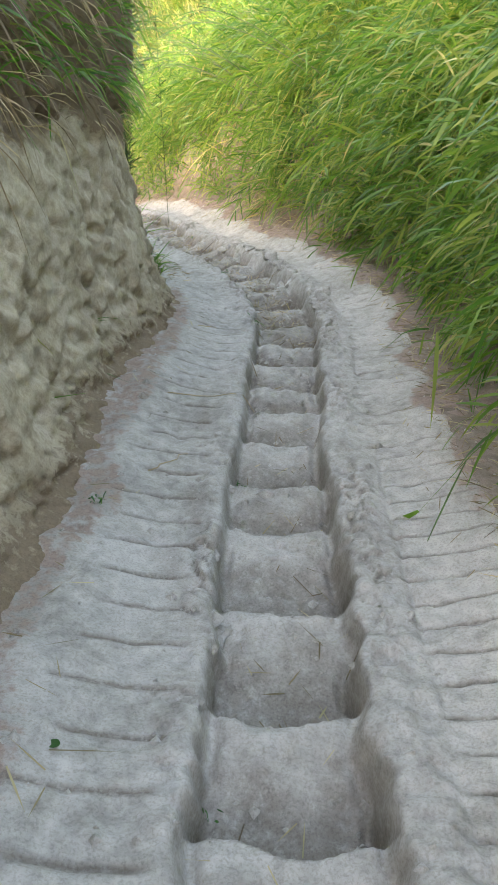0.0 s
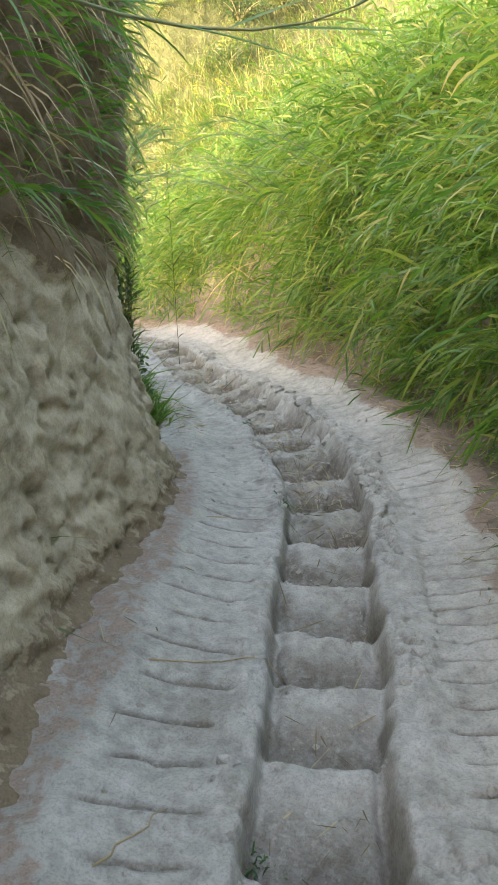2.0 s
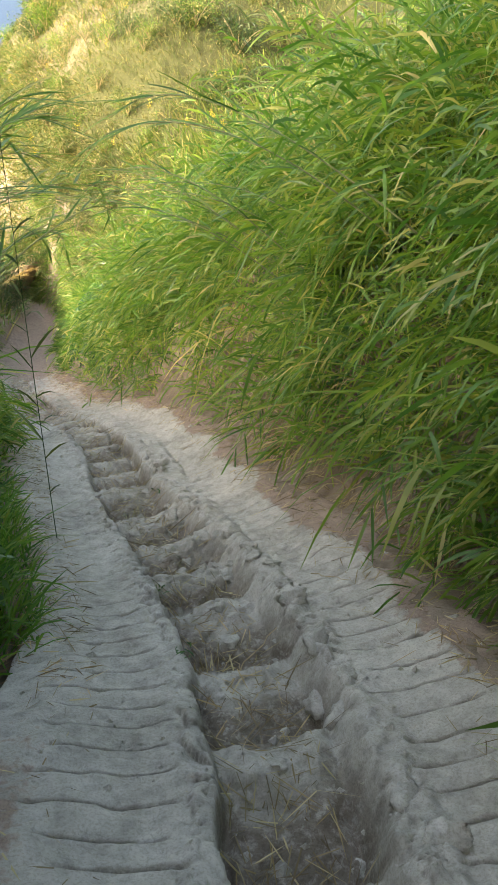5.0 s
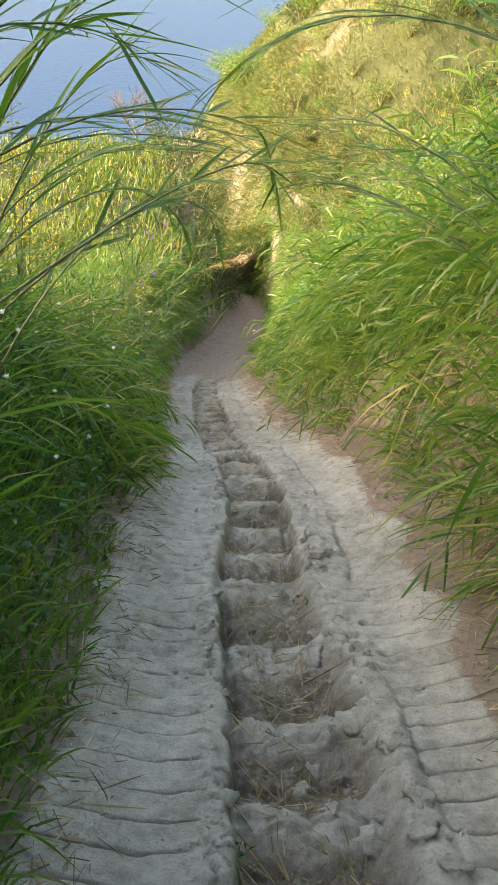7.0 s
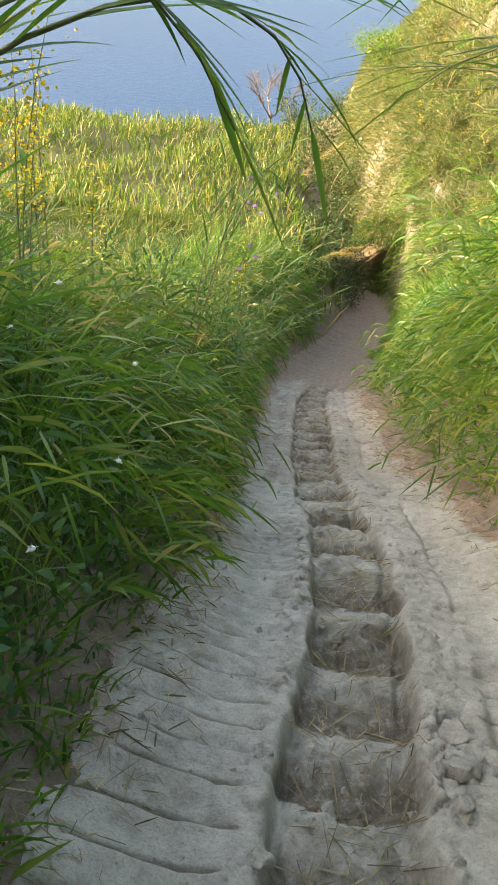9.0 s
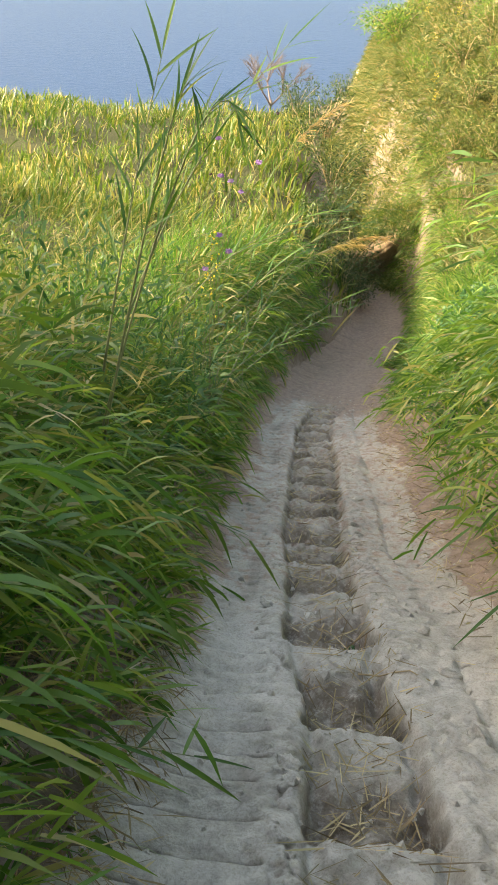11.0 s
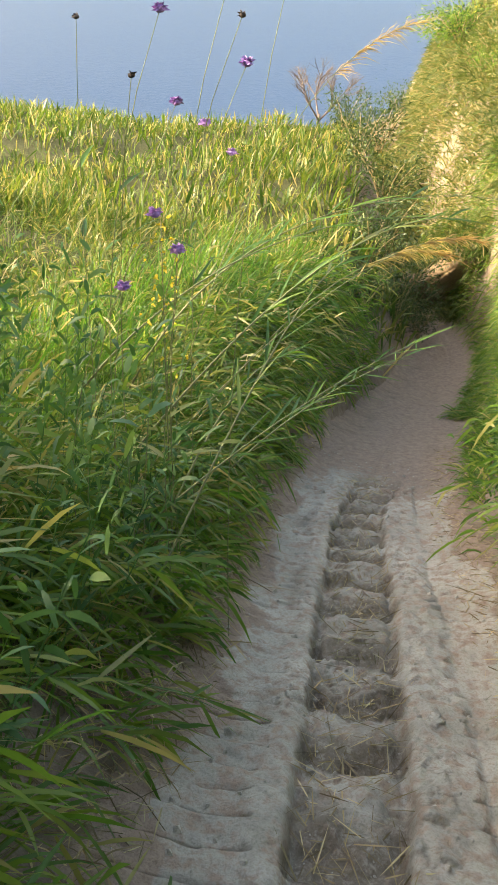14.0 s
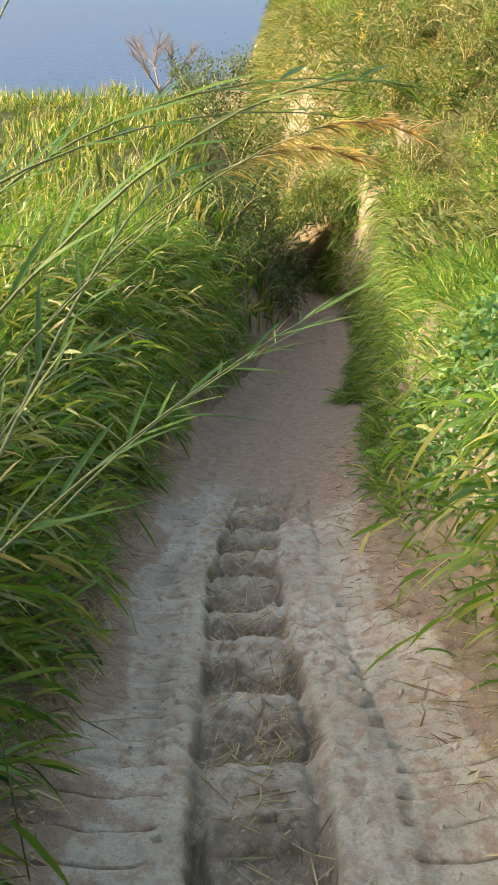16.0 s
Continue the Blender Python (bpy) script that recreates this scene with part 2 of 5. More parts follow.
def earth(name, dark, mid, light, red=None, grain=130.0, bump=0.35, patch=2.2, mask=None, dirt_and_creases=None):
    """Dry earth: large patches, small stains and grit; red: a second soil that shows by a mask."""
    m, nodes, links, bsdf = material(name)
    co = nodes.new("ShaderNodeTexCoord").outputs["Object"]
    big = noise_node(nodes, links, patch, 5, 0.6, co)
    mid_n = noise_node(nodes, links, patch * 9, 6, 0.65, co)
    fine = noise_node(nodes, links, grain, 4, 0.7, co)
    r = ramp(nodes, [(0.36, dark), (0.49, mid), (0.63, light)])
    add = nodes.new("ShaderNodeMath")
    add.operation = 'MULTIPLY_ADD'
    links.new(mid_n.outputs[0], add.inputs[0])
    add.inputs[1].default_value = 0.55
    half = nodes.new("ShaderNodeMath")
    half.operation = 'MULTIPLY'
    half.inputs[1].default_value = 0.45
    links.new(big.outputs[0], half.inputs[0])
    links.new(half.outputs[0], add.inputs[2])
    links.new(add.outputs[0], r.inputs[0])
    colour = r.outputs[0]
    if red and mask:
        at = nodes.new("ShaderNodeAttribute")
        at.attribute_name = mask
        edge = nodes.new("ShaderNodeMath")
        edge.operation = 'MULTIPLY_ADD'
        links.new(mid_n.outputs[0], edge.inputs[0])
        edge.inputs[1].default_value = 1.6
        links.new(at.outputs["Fac"], edge.inputs[2])
        lim = ramp(nodes, [(0.75, (0, 0, 0)), (1.0, (1, 1, 1))])
        sub = nodes.new("ShaderNodeMath")
        sub.operation = 'SUBTRACT'
        links.new(edge.outputs[0], sub.inputs[0])
        sub.inputs[1].default_value = 0.45
        links.new(sub.outputs[0], lim.inputs[0])
        r2 = ramp(nodes, [(0.3, tuple(c * 0.65 for c in red)), (0.7, red)])
        links.new(mid_n.outputs[0], r2.inputs[0])
        colour = mix_node(nodes, links, lim.outputs[0], colour, r2.outputs[0])
    if dirt_and_creases:
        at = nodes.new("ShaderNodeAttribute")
        at.attribute_name = dirt_and_creases
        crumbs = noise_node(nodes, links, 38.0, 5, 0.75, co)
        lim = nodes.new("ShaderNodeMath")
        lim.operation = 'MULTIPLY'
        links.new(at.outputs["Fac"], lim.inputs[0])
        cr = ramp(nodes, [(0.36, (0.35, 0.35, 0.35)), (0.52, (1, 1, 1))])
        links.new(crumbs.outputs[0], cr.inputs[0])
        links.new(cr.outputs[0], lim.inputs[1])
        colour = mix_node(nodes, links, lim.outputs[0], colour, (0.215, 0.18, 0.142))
    speck = ramp(nodes, [(0.38, (0.5, 0.48, 0.45)), (0.52, (1, 1, 1))])
    links.new(fine.outputs[0], speck.inputs[0])
    colour = mix_node(nodes, links, 0.4, colour, speck.outputs[0], 'MULTIPLY')
    links.new(colour, bsdf.inputs["Base Color"])
    bsdf.inputs["Roughness"].default_value = 0.95
    bsdf.inputs["Specular IOR Level"].default_value = 0.15
    b = nodes.new("ShaderNodeBump")
    b.inputs["Strength"].default_value, b.inputs["Distance"].default_value = bump, 0.012
    mixh = nodes.new("ShaderNodeMath")
    mixh.operation = 'MULTIPLY_ADD'
    grit = noise_node(nodes, links, grain * 0.16, 8, 0.75, co)
    links.new(grit.outputs[0], mixh.inputs[0])
    mixh.inputs[1].default_value = 2.4
    links.new(fine.outputs[0], mixh.inputs[2])
    links.new(mixh.outputs[0], b.inputs["Height"])
    links.new(b.outputs[0], bsdf.inputs["Normal"])
    return m


def foliage(name, stops, through_leaf=0.4, rough=0.45, per_object=False):
    """Leaves that let light through; the colour varies from blade to blade."""
    m, nodes, links, bsdf = material(name)
    r = ramp(nodes, stops)
    if per_object:
        info = nodes.new("ShaderNodeObjectInfo")
        links.new(info.outputs["Random"], r.inputs[0])
    else:
        geo = nodes.new("ShaderNodeNewGeometry")
        links.new(geo.outputs["Random Per Island"], r.inputs[0])
    co = nodes.new("ShaderNodeTexCoord").outputs["Object"]
    patch = noise_node(nodes, links, 2.2, 4, 0.65, co)
    tint = ramp(nodes, [(0.33, (0.62, 0.78, 0.62)), (0.67, (1.3, 1.18, 1.05))])
    links.new(patch.outputs[0], tint.inputs[0])
    colour = mix_node(nodes, links, 0.8, r.outputs[0], tint.outputs[0], 'MULTIPLY')
    links.new(colour, bsdf.inputs["Base Color"])
    bsdf.inputs["Roughness"].default_value = rough
    bsdf.inputs["Specular IOR Level"].default_value = 0.4
    tr = nodes.new("ShaderNodeBsdfTranslucent")
    bright = mix_node(nodes, links, 1.0, colour, (1.5, 1.45, 0.8), 'MULTIPLY')
    links.new(bright, tr.inputs[0])
    mix = nodes.new("ShaderNodeMixShader")
    mix.inputs[0].default_value = through_leaf
    links.new(bsdf.outputs[0], mix.inputs[1])
    links.new(tr.outputs[0], mix.inputs[2])
    links.new(mix.outputs[0], nodes["Material Output"].inputs["Surface"])
    return m


def plain(name, colour, rough=0.7, spread=0.25, scale=30.0):
    m, nodes, links, bsdf = material(name)
    co = nodes.new("ShaderNodeTexCoord").outputs["Object"]
    n = noise_node(nodes, links, scale, 5, 0.65, co)
    r = ramp(nodes, [(0.3, tuple(c * (1 - spread) for c in colour)), (0.7, tuple(min(1, c * (1 + spread)) for c in colour))])
    links.new(n.outputs[0], r.inputs[0])
    links.new(r.outputs[0], bsdf.inputs["Base Color"])
    bsdf.inputs["Roughness"].default_value = rough
    return m


CLAY = earth("pale_clay", (0.31, 0.287, 0.243), (0.45, 0.42, 0.362), (0.57, 0.537, 0.468), red=(0.385, 0.293, 0.23), mask="soil", dirt_and_creases="dirt_and_creases", bump=0.6)
CLIFF = earth("clay_cliff", (0.30, 0.235, 0.145), (0.46, 0.38, 0.255), (0.57, 0.485, 0.35), red=(0.28, 0.205, 0.13), mask="soil", grain=160, bump=0.6, patch=3.0)
SOIL = earth("brown_soil", (0.145, 0.108, 0.074), (0.23, 0.184, 0.141), (0.32, 0.262, 0.207), red=(0.10, 0.105, 0.045), mask="soil", grain=150, bump=0.6, patch=1.3)
GREEN = [(0.0, (0.045, 0.12, 0.025)), (0.35, (0.095, 0.20, 0.036)), (0.75, (0.16, 0.25, 0.048)), (0.92, (0.24, 0.28, 0.08)), (1.0, (0.38, 0.33, 0.17))]
LUSH = [(0.0, (0.04, 0.12, 0.025)), (0.5, (0.09, 0.21, 0.04)), (0.9, (0.15, 0.25, 0.055)), (1.0, (0.27, 0.27, 0.11))]
DRY = [(0.0, (0.045, 0.10, 0.018)), (0.4, (0.09, 0.15, 0.03)), (0.75, (0.16, 0.18, 0.05)), (0.92, (0.30, 0.26, 0.125)), (1.0, (0.46, 0.38, 0.23))]
STRAW = [(0.0, (0.13, 0.095, 0.06)), (0.4, (0.22, 0.165, 0.10)), (0.7, (0.34, 0.26, 0.15)), (1.0, (0.52, 0.43, 0.28))]
GRASS = foliage("grass", GREEN, 0.5)
LUSH_GRASS = foliage("lush_grass", LUSH, 0.55)
FIELD_GRASS = foliage("field_grass", DRY, 0.42)
REED_LEAF = foliage("reed_leaf", GREEN, 0.48, 0.34)
REED_OBJECT = foliage("reed_leaf_single", [(0.0, (0.03, 0.085, 0.02)), (0.5, (0.065, 0.15, 0.03)), (0.9, (0.12, 0.205, 0.045)), (1.0, (0.26, 0.25, 0.11))], 0.35, 0.5, per_object=True)
HILL_GRASS = foliage("hill_grass", [(0.0, (0.05, 0.09, 0.022)), (0.4, (0.10, 0.135, 0.034)), (0.75, (0.17, 0.17, 0.06)), (1.0, (0.33, 0.28, 0.16))], 0.3, 0.6)
BUSH_LEAF = foliage("bush_leaf", [(0.0, (0.02, 0.045, 0.015)), (0.6, (0.045, 0.085, 0.02)), (1.0, (0.11, 0.13, 0.035))], 0.25)
WEED_LEAF = foliage("weed_leaf", [(0.0, (0.03, 0.09, 0.03)), (0.7, (0.06, 0.15, 0.05)), (1.0, (0.12, 0.2, 0.07))], 0.3)
STRAW_MAT = foliage("straw", STRAW, 0.15, 0.6)
PLUME_MAT = foliage("plume", [(0.0, (0.30, 0.20, 0.11)), (0.6, (0.46, 0.33, 0.20)), (1.0, (0.58, 0.44, 0.30))], 0.4, 0.6)
STEM = plain("green_stem", (0.14, 0.16, 0.06), 0.5)
TAN_STEM = plain("tan_stem", (0.36, 0.27, 0.14), 0.6)


# ---- ground, path, sea ----
def stretched(fine_a, fine_b, step, far_a, far_b, growth=1.18):
    mid = list(np.arange(fine_a, fine_b, step))
    lo, hi, d = [], [], step
    x = fine_a
    while x > far_a:
        d *= growth
        x -= d
        lo.append(x)
    d, x = step, mid[-1]
    while x < far_b:
        d *= growth
        x += d
        hi.append(x)
    return np.array(lo[::-1] + mid + hi)


def build_ground():
    gx = stretched(-8.5, 4.5, 0.075, -420, 420)
    gy = stretched(-2.0, 25.0, 0.075, -60, 420)
    xx, yy = np.meshgrid(gx, gy, indexing="ij")
    s, d = to_axis(xx, yy)
    z = ground_height(xx, yy)
    near_bank = np.where(d < 0, 0.3 * smooth(7.6, 7.0, s), 0.0)
    z = z - 0.34 * (1 - smooth(0.5, 0.66, np.abs(d) - near_bank))           # under the path's own surface
    z = np.maximum(z, -68)
    ob = mesh_object("ground", np.stack([xx.ravel(), yy.ravel(), z], 1), grid_faces(len(gx), len(gy)), SOIL)
    set_mask(ob, "soil", np.clip(1.1 * np.maximum(smooth(1.0, 1.5, d), smooth(-0.75, -1.1, d)) - 0.55 * smooth(1.2, 2, d) * smooth(24, 28, s), 0, 1.1))
    return tagged(ob, "brown dry soil of the grassy banks and the slope", "ground", kind="structure")


LIPS = [0.95, 1.32, 1.69, 2.04, 2.45, 2.91, 3.23, 3.6, 3.94, 4.22, 4.6, 4.99, 5.4, 5.85, 6.41, 6.86, 7.41, 7.8, 8.17, 8.68, 9.22, 9.53, 9.85,
        10.3, 10.8, 11.26, 11.79, 12.33, 12.73, 13.03, 13.51, 13.83, 14.19, 14.65, 15.05, 15.47, 15.72, 16.05, 16.36, 16.68, 17.1, 17.5]


def path_relief(s, d):
    """Height of the trodden clay above its mean slope: the cut trench with its steps, ridges, tool marks and worn edges."""
    wob = 0.03 * value_noise(s / 0.55, 3.1) + 0.022 * value_noise(s / 0.12, 9.4) + 0.01 * value_noise(s / 0.04, 9.9)
    wob_r = 0.03 * value_noise(s / 0.5, 21.7) + 0.026 * value_noise(s / 0.11, 40.2) + 0.01 * value_noise(s / 0.04, 41.0)
    left_edge = np.interp(s, [0, 2, 5, 6.5, 8, 10, 11.3, 12, 13, 14.5, 16, 18], [-0.225, -0.215, -0.18, -0.17, -0.21, -0.205, -0.15, -0.2, -0.18, -0.18, -0.15, -0.06]) + 0.7 * wob
    right_edge = np.interp(s, [0, 2, 3.5, 5, 6.2, 8, 9.7, 10.8, 12, 13.3, 15, 16.6, 17.6], [0.2, 0.17, 0.16, 0.165, 0.2, 0.19, 0.115, 0.14, 0.085, 0.12, 0.14, 0.16, 0.26]) + 0.7 * wob_r
    fade = 1 - smooth(16.6, 18.0, s)
    inside = smooth(-0.012, 0.012, d - left_edge) * smooth(-0.014, 0.014, (right_edge - d) / (1 + 3.0 * smooth(5.6, 6.4, s) * smooth(9.6, 8.8, s))) * fade
    # steps inside the trench
    lips = np.array(LIPS)
    bend = s + 0.045 * np.cos((d + 0.02) / 0.2 * 1.5) - 0.04 + 0.02 * value_noise(s / 0.3, d / 0.12, 4.0)
    i = np.clip(np.searchsorted(lips, bend) - 1, 0, len(lips) - 2)
    gap = lips[i + 1] - lips[i]
    u = np.clip((bend - lips[i]) / gap, 0, 1)
    worn = 1 - 0.35 * smooth(5.8, 6.6, s) * smooth(9.4, 8.6, s) - 0.55 * smooth(7.6, 10.4, s)
    drop = (0.35 * gap + 0.01) * worn * (1 - u) ** 1.25 * smooth(0.0, 0.07, u)
    hollow = 0.03 * np.exp(-((u - 0.28) / 0.2) ** 2) * (1 - (d / 0.2) ** 2)
    gut = 0.04 * np.exp(-((d - left_edge - 0.022) / 0.016) ** 2) * (0.5 + 0.5 * value_noise(s / 0.4, 7.7)) \
        + 0.045 * np.exp(-((right_edge - 0.022 - d) / 0.016) ** 2) * (0.5 + 0.5 * value_noise(s / 0.4, 17.7))
    rough_in = 0.024 * fractal(s / 0.10, d / 0.10, 1.0, 3) * smooth(0.05, 0.3, u) * (0.5 + 0.5 * smooth(4, 6, s)) + 0.007 * fractal(s / 0.035, d / 0.035, 2.0, 2)
    trench = -0.02 + 0.03 * smooth(8.5, 11.0, s) - drop - hollow - gut + rough_in
    # shoulders
    a = np.abs(d)
    shoulder = 0.055 - np.where(d < 0, 0.022, 0.012) * smooth(9.6, 11.5, s) + 0.012 * value_noise(s / 0.6, d / 0.3, 8.0) + 0.075 * smooth(0.36, 0.66, a)
    lump = np.exp(-((d - right_edge - 0.085) / 0.075) ** 2) * (0.015 + 0.05 * np.abs(fractal(s / 0.15, d / 0.09, 5.0, 4))) \
        + np.exp(-((d + 0.25) / 0.05) ** 2) * (0.006 + 0.035 * np.abs(fractal(s / 0.15, d / 0.09, 6.0, 4)))
    crack = -0.014 * np.exp(-((d - 0.345 - 0.025 * value_noise(s / 0.3, 31.0)) / 0.014) ** 2) * smooth(0.0, 0.5, value_noise(s / 0.5, 55.0) + 0.25)
    # broken clods along the trench and on worn treads
    warp = 0.45 * fractal(s / 0.07, d / 0.07, 41.0, 3)
    near, gap_c, num = cells(s / 0.08 + warp, d / 0.062 - 0.8 * warp, 3)
    clod = (num - 0.4) * 0.036 - 0.012 * (1 - smooth(0.0, 0.25, gap_c)) + 0.012 * fractal(s / 0.04, d / 0.04, 15.0, 2)
    ridge_zone = np.exp(-((d - right_edge - 0.07) / 0.065) ** 4) + np.exp(-((d - left_edge + 0.045) / 0.04) ** 4)
    ridge_zone = ridge_zone * (0.35 + 0.65 * smooth(-0.2, 0.4, value_noise(s / 0.45, np.sign(d) * 7, 61.0)))
    near2, gap2, num2 = cells(s / 0.07 + warp, d / 0.075 - warp, 8)
    tread_clod = ((num2 - 0.5) * 0.03 - 0.012 * (1 - smooth(0.0, 0.2, gap2))) * smooth(5.2, 6.5, s) * smooth(0.1, 0.35, u) * (0.3 + 0.7 * smooth(0.0, 0.4, value_noise(s / 0.5, 71.0) - 0.6 * smooth(9, 11, s) + 0.2))
    trench = trench + tread_clod
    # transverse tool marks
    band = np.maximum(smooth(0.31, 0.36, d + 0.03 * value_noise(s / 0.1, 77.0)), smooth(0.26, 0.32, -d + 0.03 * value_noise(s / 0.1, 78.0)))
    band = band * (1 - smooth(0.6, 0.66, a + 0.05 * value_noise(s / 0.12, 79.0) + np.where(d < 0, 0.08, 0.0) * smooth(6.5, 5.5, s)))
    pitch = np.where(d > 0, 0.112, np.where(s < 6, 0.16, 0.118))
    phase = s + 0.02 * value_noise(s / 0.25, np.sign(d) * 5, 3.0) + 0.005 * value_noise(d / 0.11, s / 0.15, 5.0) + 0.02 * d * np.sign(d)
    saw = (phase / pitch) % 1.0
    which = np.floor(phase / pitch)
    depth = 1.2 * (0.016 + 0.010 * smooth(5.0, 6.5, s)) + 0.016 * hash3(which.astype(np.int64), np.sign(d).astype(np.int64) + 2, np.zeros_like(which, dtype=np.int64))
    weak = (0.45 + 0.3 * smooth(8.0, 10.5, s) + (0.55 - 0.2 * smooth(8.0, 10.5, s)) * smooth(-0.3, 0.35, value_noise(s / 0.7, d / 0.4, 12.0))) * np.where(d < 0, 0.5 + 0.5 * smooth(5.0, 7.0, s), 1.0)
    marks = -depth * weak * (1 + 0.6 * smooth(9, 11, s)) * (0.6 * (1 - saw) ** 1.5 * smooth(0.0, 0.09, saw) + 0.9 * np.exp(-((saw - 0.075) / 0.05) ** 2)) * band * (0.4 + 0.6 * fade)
    fine = 0.006 * fractal(s / 0.06, d / 0.06, 3.0, 3) - 0.008 * smooth(0.35, 0.7, fractal(s / 0.05, d / 0.07, 13.0, 2))
    rough_edge = 0.02 * fractal(s / 0.12, d / 0.12, 9.0, 3) * smooth(0.55, 0.68, a)
    top = shoulder + (0.35 * lump + crack + clod * ridge_zone * (1 - 0.6 * smooth(11.5, 13, s))) * fade + marks + fine + rough_edge
    edge_round = 0.012 * np.exp(-((d - left_edge) / 0.02) ** 2) + 0.012 * np.exp(-((d - right_edge) / 0.02) ** 2)
    out = top * (1 - inside) + trench * inside - edge_round * (1 - inside) * fade
    dip = 0.04 * (1 - fade) * np.exp(-(d / 0.3) ** 2)
    heavy = 0.55 + 0.45 * smooth(3.5, 6.0, s)
    # dirt lies on the treads; tool-mark grooves and clod cracks are coloured darker
    dirt_and_creases = inside * heavy * (smooth(0.95, 0.35, u + 0.2 * value_noise(s / 0.08, d / 0.08, 81.0)) * 1.1 + 0.4 * np.exp(-((u - 0.12) / 0.1) ** 2)) + (1 - inside) * band * 0.95 * np.exp(-((saw - 0.085) / 0.06) ** 2)
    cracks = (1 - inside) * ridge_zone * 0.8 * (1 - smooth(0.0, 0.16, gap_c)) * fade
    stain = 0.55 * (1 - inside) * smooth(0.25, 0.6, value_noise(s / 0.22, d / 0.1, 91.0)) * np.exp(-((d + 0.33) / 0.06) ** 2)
    return out - dip, dirt_and_creases + cracks + stain


def build_path():
    ss = np.concatenate([np.arange(-2.0, 1.2, 0.03), np.arange(1.2, 15.5, 0.008), np.arange(15.5, 18.5, 0.012), np.arange(18.5, 25.5, 0.05)])
    dd = np.concatenate([np.arange(-1.02, -0.62, 0.03), np.arange(-0.62, -0.3, 0.016), np.arange(-0.3, 0.36, 0.009), np.arange(0.36, 0.64, 0.016), np.arange(0.64, 0.92, 0.028)])
    S, D = np.meshgrid(ss, dd, indexing="ij")
    spread = 1.0 + 0.12 * smooth(17, 20, S)
    x, y, z = from_axis(S, D * spread)
    relief, dirt_and_creases = path_relief(S, D)
    z = z + relief
    a = np.abs(D)
    z -= 0.35 * smooth(0.74, 0.88, np.where(D < 0, a + 0.07 - 0.25 * smooth(7.2, 6.2, S), a) + 0.035 * value_noise(S / 0.2, D * 3, 66.0)) ** 2
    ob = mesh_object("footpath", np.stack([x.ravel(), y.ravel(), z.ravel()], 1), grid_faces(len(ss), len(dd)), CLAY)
    low = smooth(10.5, 13.0, S)
    right = smooth(0.52, 0.70, D + 0.06 * low + 0.08 * value_noise(S / 0.3, D / 0.2, 33.0)) * (0.35 + 0.65 * smooth(2.2, 4.0, S))
    left = np.maximum((0.55 + 0.4 * low) * smooth(0.56, 0.72, -D + 0.2 * low + 0.1 * value_noise(S / 0.25, D / 0.15, 37.0)) * smooth(6, 8, S), 0.6 * smooth(0.52, 0.66, -D + 0.08 * value_noise(S / 0.3, D / 0.2, 35.0)) * smooth(7, 6, S))
    end = 0.95 * smooth(15.6, 18.3, S + 0.5 * value_noise(S / 0.6, D / 0.25, 1.0))
    inside = 0.5 * smooth(0.16, 0.1, np.abs(D)) * smooth(4.0, 5.5, S) * (0.4 + 0.4 * value_noise(S / 0.4, D / 0.3, 19.0))
    set_mask(ob, "soil", np.clip(np.maximum.reduce([right, left, end, inside, 0.47 * low + 0 * D]), 0, 1.1))
    set_mask(ob, "dirt_and_creases", np.clip(dirt_and_creases, 0, 1))
    return tagged(ob, "steep pale grey clay path with a trench of worn steps and tool marks", "path", kind="structure")


